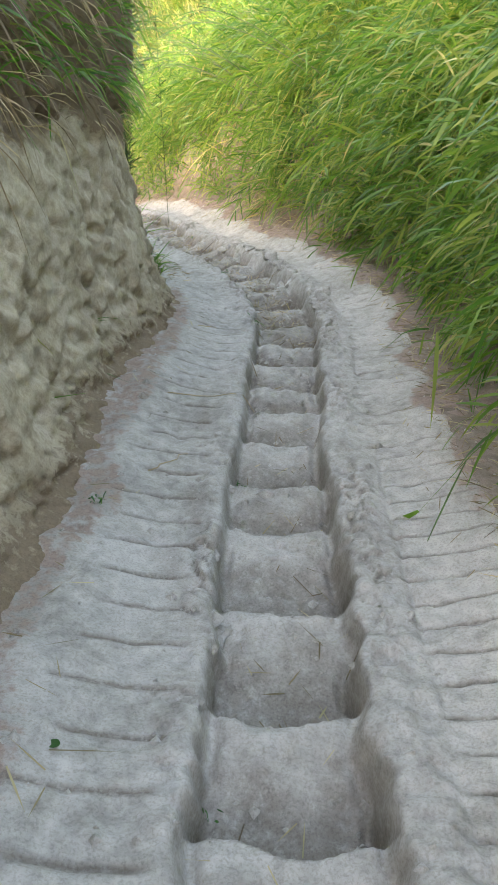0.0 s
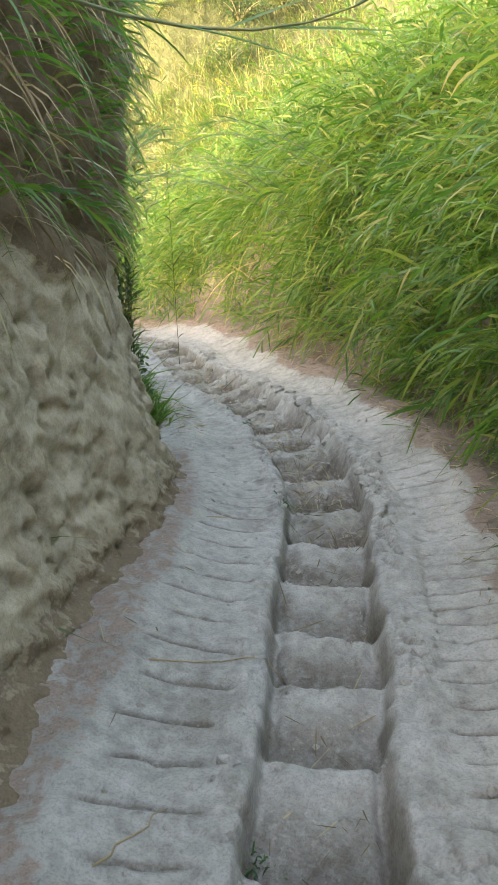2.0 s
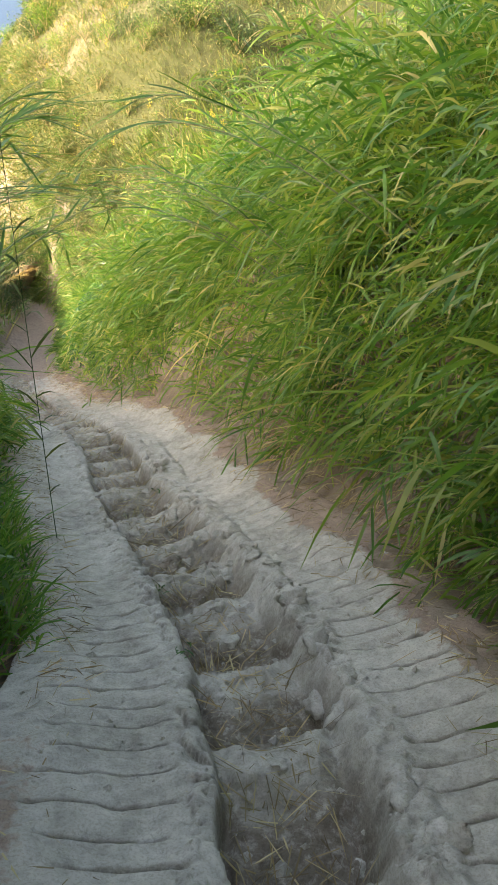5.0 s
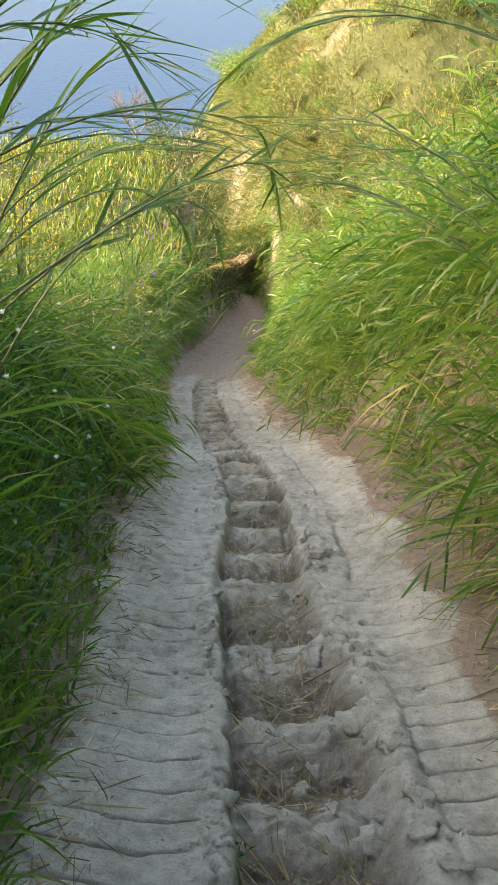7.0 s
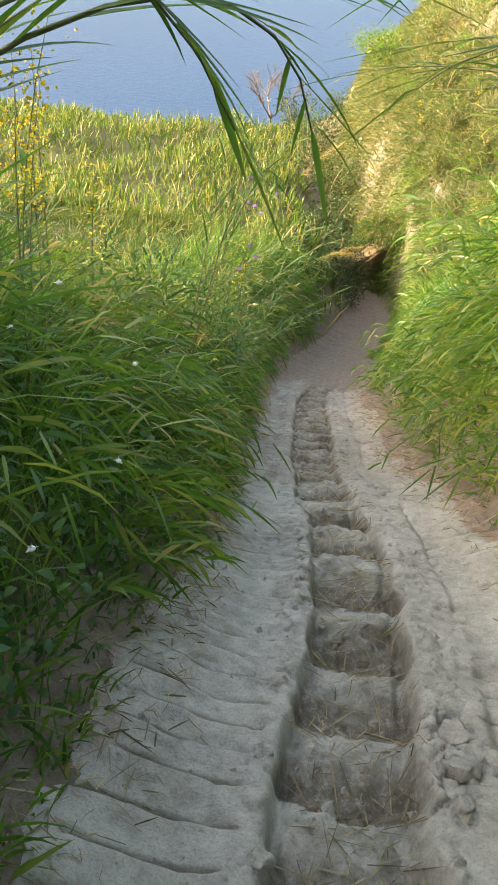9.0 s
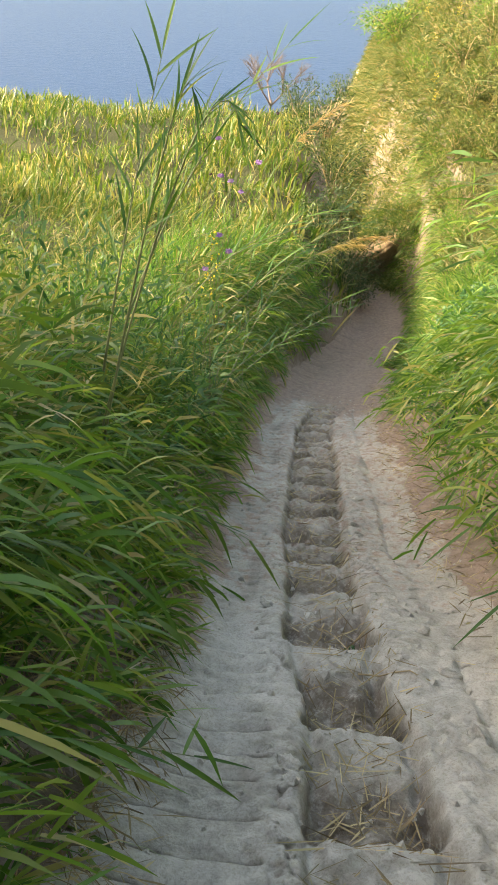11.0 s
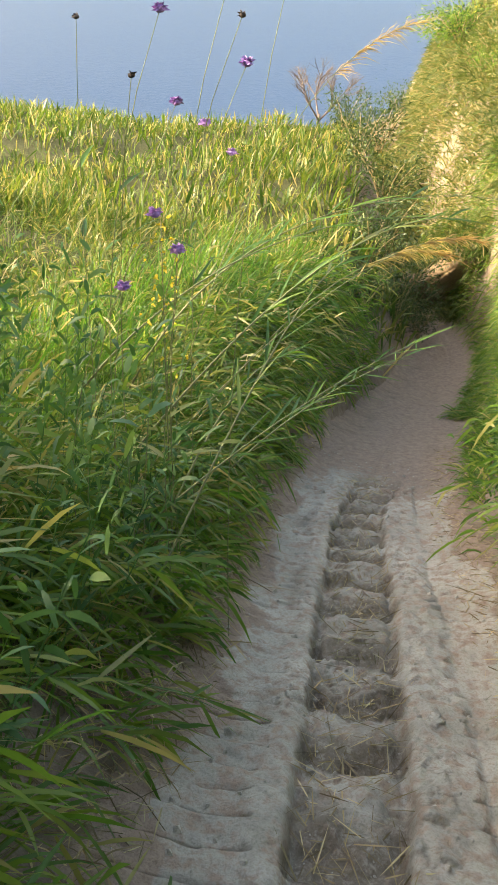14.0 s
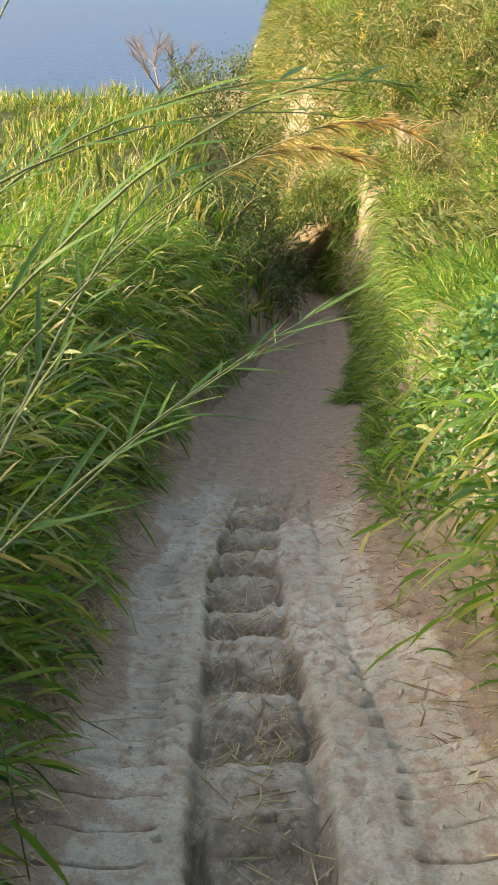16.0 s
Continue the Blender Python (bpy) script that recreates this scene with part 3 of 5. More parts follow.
def build_cliff():
    """The eroded clay face beside the upper path, with a brown root zone above it."""
    ss = np.arange(-1.5, 7.25, 0.016)
    vv = np.arange(0, 1.0001, 0.011)
    S, V = np.meshgrid(ss, vv, indexing="ij")
    prof_v = [0, 0.10, 0.22, 0.45, 0.62, 0.68, 0.80, 0.92, 1.0]
    prof_a = [0.64, 0.74, 0.80, 0.89, 0.94, 0.96, 0.87, 0.80, 1.5]
    prof_h = [-0.04, 0.06, 0.24, 0.72, 1.14, 1.30, 1.75, 2.35, 2.75]
    A, Hh = np.interp(V, prof_v, prof_a), np.interp(V, prof_v, prof_h)
    end = smooth(6.1, 7.1, S)
    A = A + end * 0.9 + 0.05 * value_noise(S / 1.3, 2.0) + 0.22 * smooth(3.4, 1.2, S) * smooth(0, 0.3, V) + 0.12 * smooth(3.0, 1.2, S) * smooth(0.66, 0.9, V)
    Hh = Hh * (1 - 0.3 * end) + 0.12 * smooth(0.5, 0.8, V) * value_noise(S / 0.7, 5.0)
    bumps = 0.03 * fractal(S / 0.4, Hh / 0.4, 1.0, 4) + 0.02 * np.abs(fractal(S / 0.06 - Hh * 6.0, Hh / 0.10, 7.0, 4)) - 0.03 * np.abs(fractal(S / 0.2, Hh / 0.1 + S, 27.0, 3))
    pits = -0.03 * smooth(0.45, 0.75, fractal(S / 0.11, Hh / 0.06, 3.0, 3))
    root_zone = smooth(0.58, 0.70, V + 0.05 * value_noise(S / 0.3, 8.0))
    bumps = bumps + root_zone * 0.06 * fractal(S / 0.1, Hh / 0.16, 11.0, 4)
    A = A - (bumps + pits) * smooth(0.0, 0.12, V) - 0.018 * fractal(S / 0.07, Hh / 0.05, 44.0, 3) * smooth(0.3, 0.1, V)
    x, y, z = from_axis(S, -A)
    z = z + Hh + 0.10
    ob = mesh_object("clay_bank", np.stack([x.ravel(), y.ravel(), z.ravel()], 1), grid_faces(len(ss), len(vv))[:, ::-1], CLIFF)
    set_mask(ob, "soil", np.clip(np.maximum(root_zone * 1.1, 0.75 * smooth(0.3, 0.04, V)), 0, 1))
    return tagged(ob, "eroded pale clay bank with brown roots along its top", "clay bank", kind="structure")


def build_sea():
    m, nodes, links, bsdf = material("sea_water")
    co = nodes.new("ShaderNodeTexCoord").outputs["Object"]
    w = noise_node(nodes, links, 0.35, 8, 0.6, co)
    r = ramp(nodes, [(0.3, (0.017, 0.047, 0.115)), (0.7, (0.023, 0.057, 0.132))])
    links.new(w.outputs[0], r.inputs[0])
    links.new(r.outputs[0], bsdf.inputs["Base Color"])
    bsdf.inputs["Roughness"].default_value = 0.35
    bsdf.inputs["IOR"].default_value = 1.33
    bsdf.inputs["Specular IOR Level"].default_value = 0.1
    b = nodes.new("ShaderNodeBump")
    b.inputs["Strength"].default_value, b.inputs["Distance"].default_value = 0.5, 0.5
    links.new(w.outputs[0], b.inputs["Height"])
    links.new(b.outputs[0], bsdf.inputs["Normal"])
    gx = stretched(-200, 200, 20, -4500, 4500, 1.3)
    xx, yy = np.meshgrid(gx, gx + 200, indexing="ij")
    ob = mesh_object("water", np.stack([xx.ravel(), yy.ravel(), np.full(xx.size, -58.0)], 1), grid_faces(len(gx), len(gx)), m)
    return tagged(ob, "calm blue sea below the slope", "sea", kind="structure")


build_ground()
build_path()
build_cliff()
build_sea()


def build_wall():
    """The hollowed brown earth wall that the path runs up against."""
    ends = np.array([(-6.6, 22.3), (-5.0, 22.15), (-4.2, 21.6), (-3.7, 20.4)])
    reach = np.concatenate([[0], np.cumsum(np.hypot(*np.diff(ends, axis=0).T))])
    uu, vv = np.arange(0, reach[-1], 0.03), np.arange(0, 1.001, 0.02)
    U, V = np.meshgrid(uu, vv, indexing="ij")
    x, y = np.interp(U, reach, ends[:, 0]), np.interp(U, reach, ends[:, 1])
    back = np.interp(V, [0, 0.2, 0.5, 0.75, 0.86, 1.0], [0.0, 0.25, 0.45, 0.2, 0.14, 0.34]) + 0.16 * fractal(U / 0.5, V * 1.4 / 0.4, 2.0, 4)
    z = -7.75 + 0.35 * smooth(1.2, 3.6, U) + np.interp(V, [0, 0.86, 1.0], [0.0, 1.3, 1.75]) * (0.45 + 0.55 * smooth(0.0, 1.3, U)) + 0.1 * value_noise(U / 0.6, 4.0) * V
    ob = mesh_object("earth_wall", np.stack([(x + 0.35 * back).ravel(), (y + back).ravel(), z.ravel()], 1), grid_faces(len(uu), len(vv)), CLIFF)
    set_mask(ob, "soil", np.full(U.size, 1.1))
    return tagged(ob, "hollowed brown earth wall above the end of the path", "earth wall", kind="structure")


build_wall()


# ---- grass and reeds in bulk ----
def scatter(n, s0, s1, d0, d1, sink=0.03):
    s, d = rng.uniform(s0, s1, n), rng.uniform(d0, d1, n)
    x, y, _ = from_axis(s, d)
    z = ground_height(x, y)
    return np.stack([x, y, z - sink], 1), s, d


def lean(s, d, out, up, along=0.0, spread=0.35):
    """Directions that lean out over the path (towards d = 0), up, and along it."""
    _, t = on_axis(s)
    right = np.stack([t[:, 1], -t[:, 0]], 1)
    sign = -np.sign(d)[:, None]
    v = np.zeros((len(s), 3))
    v[:, :2] = right * sign * out + t * along
    v[:, 2] = up
    return v + rng.normal(size=(len(s), 3)) * spread


def clumped(n, s0, s1, d0, d1, size=0.35, keep=0.5):
    """Scattered roots that gather in tufts."""
    p, s, d = scatter(int(n / keep), s0, s1, d0, d1)
    w = value_noise(p[:, 0] / size, p[:, 1] / size, 3.3) + 0.5 * value_noise(p[:, 0] * 2.3 / size, p[:, 1] * 2.3 / size, 9.3)
    order = np.argsort(-(w + rng.normal(size=len(w)) * 0.45))[:n]
    return p[order], s[order], d[order]


def right_bank():
    p, s, d = clumped(20000, 1.2, 12.5, 0.82, 2.9, 0.4, 0.36)
    off = d > np.interp(s, [0, 4.8, 7.6, 8.8], [1.12, 1.12, 1.06, 0.84])
    p, s, d = p[off], s[off], d[off]
    L = rng.uniform(0.3, 0.85, len(s)) * np.clip((d - np.interp(s, [4, 6, 12], [0.65, 0.45, 0.45])) / 0.7, 0.3, 1)
    g = [ribbon_arrays(p, lean(s, d, 0.4, 0.8, 0.05, 0.6), L, rng.uniform(0.006, 0.017, len(s)), rng.uniform(0.2, 1.0, len(s)))]
    stuff("bank_grass", g, GRASS, "long arching green grass on the steep bank", "grass")
    p, s, d = clumped(4300, 1.8, 12.3, 1.0, 2.5, 0.5, 0.36)
    g = shoots(p, lean(s, d, 0.5, 0.8, 0.0, 0.75), rng.uniform(0.5, 1.15, len(s)) * np.clip((d - 0.7) / 0.8, 0.3, 1), rng.uniform(0.15, 0.7, len(s)), 11, 0.21, 0.012)
    stuff("reed_thicket", g, REED_LEAF, "dense leafy green reeds hanging from the bank", "reeds")
    p, s, d = clumped(320, 2.0, 11.0, 1.15, 2.3, 0.5, 0.6)
    g = shoots(p, lean(s, d, 0.5, 0.8, 0.0, 0.6), rng.uniform(0.6, 1.1, len(s)), rng.uniform(0.2, 0.7, len(s)), 8, 0.32, 0.018, 0.007)
    stuff("broad_reeds", g, REED_LEAF, "broad-leaved green reeds on the steep bank", "reeds")
    p, s, d = clumped(2700, 3.2, 14.6, 1.2, 3.4, 0.6, 0.4)
    g = shoots(p, lean(s, d, 0.3, 1.0, 0.0, 0.36), rng.uniform(0.8, 1.75, len(s)) * np.clip((d - 0.6) / 0.9, 0.6, 1), rng.uniform(0.1, 0.55, len(s)), 13, 0.25, 0.014, 0.006, 0.2)
    stuff("tall_reeds", g, REED_LEAF, "tall leafy green reeds standing on the bank", "reeds")
    p, s, d = clumped(52000, 1.0, 17.0, 1.7, 5.6, 0.5, 0.7)
    g = [ribbon_arrays(p, lean(s, d, 0.25, 1.0, 0.0, 0.4), rng.uniform(0.5, 1.25, len(s)) * np.interp(s, [11, 13], [1.0, 0.75]), rng.uniform(0.007, 0.017, len(s)), rng.uniform(0.1, 0.8, len(s)), rows=4)]
    stuff("ridge_grass", g, FIELD_GRASS, "tall sunlit yellow-green grass along the top of the bank", "grass")
    p, s, d = clumped(34000, 12.0, 23.5, 2.4, 8.5, 0.6, 0.6)
    g = [ribbon_arrays(p, lean(s, d, 0.25, 1.0, 0.0, 0.4), rng.uniform(0.35, 0.9, len(s)), rng.uniform(0.009, 0.022, len(s)), rng.uniform(0.1, 0.8, len(s)), rows=3)]
    stuff("terrace_grass", g, FIELD_GRASS, "dense sunlit yellow-green grass above the lower path", "grass")
    p, s, d = scatter(42000, 1.0, 23.0, 3.2, 15.0)
    g = [ribbon_arrays(p, lean(s, d, 0.2, 1.0, 0.0), rng.uniform(0.45, 1.0, len(s)), rng.uniform(0.012, 0.024, len(s)), rng.uniform(0.1, 0.7, len(s)), rows=3)]
    stuff("upper_grass", g, FIELD_GRASS, "tall yellowing grass on top of the bank", "grass")
    p, s, d = clumped(15000, 11.5, 20.8, 0.74, 3.4, 0.3, 0.6)
    g = [ribbon_arrays(p, lean(s, d, 0.4, 0.9, 0.0, 0.5), rng.uniform(0.2, 0.6, len(s)) * np.interp(s, [11.5, 14, 16, 21], [1.2, 1.2, 0.7, 0.6]) * np.clip((d - 0.5) / 0.6, 0.4, 1), rng.uniform(0.007, 0.014, len(s)), rng.uniform(0.2, 0.9, len(s)))]
    stuff("low_grass", g, GRASS, "short bright green grass beside the lower path", "grass")
    p, s, d = clumped(7000, 16.5, 21.5, 0.72, 1.6, 0.3, 0.6)
    g = [ribbon_arrays(p, lean(s, d, 0.35, 0.9, 0.0, 0.5), rng.uniform(0.12, 0.35, len(s)), rng.uniform(0.007, 0.014, len(s)), rng.uniform(0.2, 0.9, len(s)), rows=4)]
    stuff("corner_grass", g, GRASS, "short green grass on the bank at the bend", "grass")
    p, s, d = clumped(1100, 11.3, 15.5, 0.92, 2.4, 0.4, 0.6)
    g = shoots(p, lean(s, d, 0.55, 0.8, -0.1), rng.uniform(0.45, 0.9, len(s)), rng.uniform(0.2, 0.7, len(s)), 9, 0.2, 0.014)
    stuff("low_reeds", g, REED_LEAF, "bright leafy reeds beside the lower path", "reeds")


def left_bank():
    p, s, d = clumped(26000, 6.9, 20.3, -2.3, -0.66, 0.3, 0.6)
    inner = (s > 11) & (s < 17) & (d > -0.78)
    p, s, d = p[~inner], s[~inner], d[~inner]
    L = rng.uniform(0.45, 1.15, len(s)) * np.clip((-d - np.interp(s, [8, 10, 17], [0.5, 0.66, 0.6])) / 0.85, 0.14, 1) * np.interp(s, [7, 10.5, 13], [1.15, 1.1, 1.0])
    g = [ribbon_arrays(p, lean(s, d, 0.22, 1.0, 0.15), L, rng.uniform(0.005, 0.011, len(s)), rng.uniform(0.15, 0.8, len(s)))]
    stuff("verge_grass", g, LUSH_GRASS, "deep green long grass on the shaded verge", "grass")
    p, s, d = clumped(1500, 9.5, 20.8, -2.0, -0.72, 0.4, 0.6)
    g = shoots(p, lean(s, d, 0.75, 0.65, 0.25), rng.uniform(0.5, 1.0, len(s)) * np.clip((-d - 0.55) / 0.7, 0.25, 1), rng.uniform(0.2, 0.6, len(s)), 9, 0.22, 0.013)
    stuff("verge_reeds", g, REED_LEAF, "leafy reeds leaning over the path", "reeds")
    p, s, d = clumped(1300, 10.5, 19.8, -2.4, -0.95, 0.4, 0.6)
    g = shoots(p, lean(s, d, 0.45, 0.85, 0.45, 0.35), rng.uniform(0.6, 1.2, len(s)) * np.clip((-d - 0.5) / 0.8, 0.4, 1), rng.uniform(0.15, 0.6, len(s)), 10, 0.24, 0.013, 0.005, 0.2)
    stuff("leaning_reeds", g, FIELD_GRASS, "yellow-green leafy reeds leaning from the verge", "reeds")
    p, s, d = clumped(30000, 6.9, 23, -7.0, -1.7, 0.6, 0.6)
    g = [ribbon_arrays(p, lean(s, d, 0.25, 0.9, 0.1, 0.5), rng.uniform(0.3, 0.95, len(s)), rng.uniform(0.005, 0.014, len(s)), rng.uniform(0.1, 1.1, len(s)), rows=4)]
    stuff("field_grass", g, FIELD_GRASS, "sunlit yellow-green meadow grass", "grass")
    p, s, d = clumped(1500, 10.5, 19, -4.0, -1.2, 0.8, 0.6)
    g = shoots(p, lean(s, d, 0.35, 0.9, 0.1, 0.45), rng.uniform(0.5, 1.05, len(s)), rng.uniform(0.1, 0.6, len(s)), 7, 0.2, 0.011, 0.004, 0.3)
    stuff("meadow_stalks", g, FIELD_GRASS, "leafy yellow-green stalks standing in the meadow", "grass")
    p, s, d = clumped(24000, 21, 42, -22, -0.6, 1.2, 0.6)
    g = [ribbon_arrays(p, lean(s, d, 0.1, 1.0, 0.0, 0.3), rng.uniform(0.35, 0.75, len(s)), rng.uniform(0.02, 0.05, len(s)), rng.uniform(0.1, 0.6, len(s)), rows=3)]
    stuff("far_grass", g, FIELD_GRASS, "meadow grass running down to the cliff edge", "grass")
    p, s, d = scatter(7000, -1.5, 7.3, -2.4, -1.15)
    g = [ribbon_arrays(p + (0, 0, 0.05), lean(s, d, 0.3, 0.9, 0.0, 0.6), rng.uniform(0.2, 0.65, len(s)), rng.uniform(0.006, 0.013, len(s)), rng.uniform(0.2, 0.9, len(s)))]
    stuff("overhanging_grass", g, LUSH_GRASS, "long grass hanging over the clay bank", "grass")


def thatch():
    """Dead straw-coloured grass at the foot of the verge."""
    p, s, d = clumped(6000, 10.5, 17.5, -1.0, -0.58, 0.3, 0.45)
    g = [ribbon_arrays(p + (0, 0, 0.05), lean(s, d, 0.45, 0.3, 0.1, 0.7), rng.uniform(0.06, 0.26, len(s)), rng.uniform(0.002, 0.005, len(s)), rng.uniform(0.6, 1.4, len(s)), rows=4)]
    stuff("dry_thatch", g, STRAW_MAT, "dry brown thatch at the foot of the verge", "dry grass")
    p, s, d = clumped(2600, 6.0, 10.5, 0.85, 1.15, 0.3, 0.6)
    g = [ribbon_arrays(p + (0, 0, 0.03), lean(s, d, 0.6, 0.3, 0.0, 0.5), rng.uniform(0.1, 0.3, len(s)), rng.uniform(0.003, 0.007, len(s)), rng.uniform(0.5, 1.3, len(s)), rows=4)]
    stuff("bank_thatch", g, STRAW_MAT, "dry tan thatch under the bank grass", "dry grass")


thatch()


def cliff_roots():
    """Roots, dry stalks and grass that hang down the upper part of the clay bank."""
    n = 5200
    s, h = rng.uniform(-0.5, 6.7, n), rng.uniform(1.15, 2.6, n)
    a = np.interp(h, [1.1, 1.3, 1.75, 2.35, 2.75], [0.94, 0.96, 0.87, 0.80, 1.4]) + 0.05 * value_noise(s / 1.3, 2.0) + 0.22 * smooth(3.4, 1.2, s) + 0.9 * smooth(6.1, 7.1, s)
    x, y, z = from_axis(s, -a)
    p = np.stack([x, y, z + h + 0.1], 1)
    w = lean(s, -a, 0.9, 0.15, 0.0, 0.45)
    cut = n * 8 // 20
    g = [ribbon_arrays(p[:cut], w[:cut], rng.uniform(0.05, 0.26, cut), rng.uniform(0.003, 0.008, cut), rng.uniform(0.4, 1.4, cut), rows=5)]
    stuff("hanging_roots", g, STRAW_MAT, "dry roots and stalks hanging from the clay bank", "roots")
    g = [ribbon_arrays(p[cut:] + (0, 0, 0.15), w[cut:] + (0, 0, 0.4), rng.uniform(0.1, 0.32, n - cut), rng.uniform(0.006, 0.014, n - cut), rng.uniform(0.3, 1.1, n - cut), rows=5)]
    stuff("hanging_grass", g, LUSH_GRASS, "green grass hanging down the clay bank", "grass")


cliff_roots()


def hill():
    p, s, d = clumped(44000, 19.5, 28, -0.4, 10, 0.8, 0.75)
    off = (s > 24.2) | (d > 0.9)
    p, s, d = p[off], s[off], d[off]
    g = [ribbon_arrays(p, lean(s, d, 0.25, 1.0, 0.0, 0.4), rng.uniform(0.12, 0.38, len(s)), rng.uniform(0.006, 0.016, len(s)), rng.uniform(0.2, 0.9, len(s)), rows=3)]
    n = 46000
    s = rng.uniform(20.6, 38.5, n)
    d = np.interp(s, [20, 23, 30], [0.45, 0.35, 0.25]) + rng.beta(1.0, 1.5, n) * 2.6 - 0.1
    x, y, _ = from_axis(s, d)
    p = np.stack([x, y, ground_height(x, y) - 0.03], 1)
    w = value_noise(x / 0.5, y / 0.5, 3.0) + 0.6 * value_noise(x / 0.2, y / 0.2, 5.0) + rng.normal(size=n) * 0.35 > -0.35
    w &= (s > 24.0) | (d > 0.75)
    p, s, d = p[w], s[w], d[w]
    g.append(ribbon_arrays(p, lean(s, d, 0.55, 0.8, 0.0, 0.5), rng.uniform(0.15, 0.5, len(s)), rng.uniform(0.012, 0.03, len(s)), rng.uniform(0.2, 1.0, len(s)), rows=3))
    stuff("slope_grass", g, HILL_GRASS, "dry yellow-green grass on the slope above the bend", "grass")
    p, s, d = clumped(42000, 27, 44, -0.2, 11, 1.3, 0.7)
    g = [ribbon_arrays(p, lean(s, d, 0.25, 1.0, 0.0, 0.4), rng.uniform(0.15, 0.45, len(s)), rng.uniform(0.012, 0.028, len(s)), rng.uniform(0.1, 0.9, len(s)), rows=3)]
    stuff("hill_grass", g, HILL_GRASS, "dry yellow-green grass on the far slope", "grass")


right_bank()
left_bank()
hill()


# ---- single plants ----
def tube(points, radii, sides=6):
    """A tapered tube along points, as a bmesh."""
    bm = bmesh.new()
    pts = [Vector(p) for p in points]
    rings = []
    for i, p in enumerate(pts):
        t = (pts[min(i + 1, len(pts) - 1)] - pts[max(i - 1, 0)]).normalized()
        a = t.cross(Vector((0.31, 0.2, 0.93))).normalized()
        b = t.cross(a)
        rings.append([bm.verts.new(p + (a * math.cos(k * math.tau / sides) + b * math.sin(k * math.tau / sides)) * radii[i]) for k in range(sides)])
    for r0, r1 in zip(rings, rings[1:]):
        for k in range(sides):
            bm.faces.new((r0[k], r0[(k + 1) % sides], r1[(k + 1) % sides], r1[k]))
    bm.faces.new(rings[0][::-1])
    bm.faces.new(rings[-1])
    for f in bm.faces:
        f.smooth = True
    return bm


def leaf_mesh(name, width, droop, mat, rows=7):
    """A narrow leaf of unit length along +y, folded along its midrib and drooping."""
    bm = bmesh.new()
    strips = []
    for k in range(rows):
        u = k / (rows - 1)
        w = width * (math.sin(math.pi * min(1, 0.12 + 0.88 * u ** 0.7)) ** 0.8) * 0.5 + 0.0004
        y, z = u * (1 - 0.15 * droop * u), -droop * u * u * 0.6
        strips.append((bm.verts.new((-w, y, z + 0.35 * w)), bm.verts.new((0, y, z)), bm.verts.new((w, y, z + 0.35 * w))))
    for a, b in zip(strips, strips[1:]):
        bm.faces.new((a[0], a[1], b[1], b[0]))
        bm.faces.new((a[1], a[2], b[2], b[1]))
    for f in bm.faces:
        f.smooth = True
    me = bpy.data.meshes.new(name)
    bm.to_mesh(me)
    bm.free()
    me.materials.append(mat)
    return me


LEAVES = [leaf_mesh("leaf", 0.052, d, REED_OBJECT) for d in (0.05, 0.18, 0.35)]
SHORT_LEAVES = [leaf_mesh("leaf", 0.16, d, REED_OBJECT) for d in (0.2, 0.5)]


def bezier(a, b, c, u):
    return a * (1 - u) ** 2 + b * 2 * u * (1 - u) + c * u * u


def put(name, me, parent, place, way, length, up=(0, 0, 1)):
    """A leaf or petal of the shared mesh me at place, pointing along way."""
    y = Vector(way).normalized()
    x = y.cross(Vector(up))
    x = x.normalized() if x.length > 1e-4 else Vector((1, 0, 0))
    z = x.cross(y)
    ob = new(name, me)
    ob.parent = parent
    ob.matrix_local = Matrix.Translation(place) @ Matrix((x, y, z)).transposed().to_4x4() @ Matrix.Scale(length, 4)
    return ob


def empty(name, place, label, category, group=""):
    ob = new(name)
    ob.empty_display_size = 0.1
    ob.location = place
    return tagged(ob, label, category, group)


picks = random.Random(5)


def reed(root, bend, tip, leaves=12, size=0.32, thick=0.005, start=0.3, label="green reed arching out over the clay path", group="reeds over the path", meshes=LEAVES, stem_mat=None):
    """An arching cane with long narrow leaves on either side."""
    a, b, c = (Vector(p) for p in (root, bend, tip))
    holder = empty("reed", a, label, "reed", group)
    a, b, c = Vector((0, 0, 0)), b - a, c - a
    pts = [bezier(a, b, c, k / 12) for k in range(13)]
    part("stem", tube(pts, [thick * (1 - 0.75 * k / 12) for k in range(13)], 5), stem_mat or STEM, holder)
    leaves = round(leaves * 1.4)
    for k in range(leaves):
        u = start + (1 - start) * (k + 0.5) / leaves
        p = bezier(a, b, c, u)
        t = (bezier(a, b, c, min(1, u + 0.02)) - bezier(a, b, c, u - 0.02)).normalized()
        side = t.cross(Vector((0, 0, 1))).normalized() * (1 if k % 2 else -1)
        way = t * 1.0 + side * picks.uniform(0.25, 0.8) + Vector((0, 0, picks.uniform(-0.25, 0.35)))
        put("leaf", picks.choice(meshes), holder, p, way, size * picks.uniform(0.6, 1.15) * (1.1 - 0.4 * u), (picks.uniform(-0.5, 0.5), picks.uniform(-0.5, 0.5), 1))
    put("leaf", meshes[0], holder, c, c - bezier(a, b, c, 0.95), size * 0.8)
    return holder


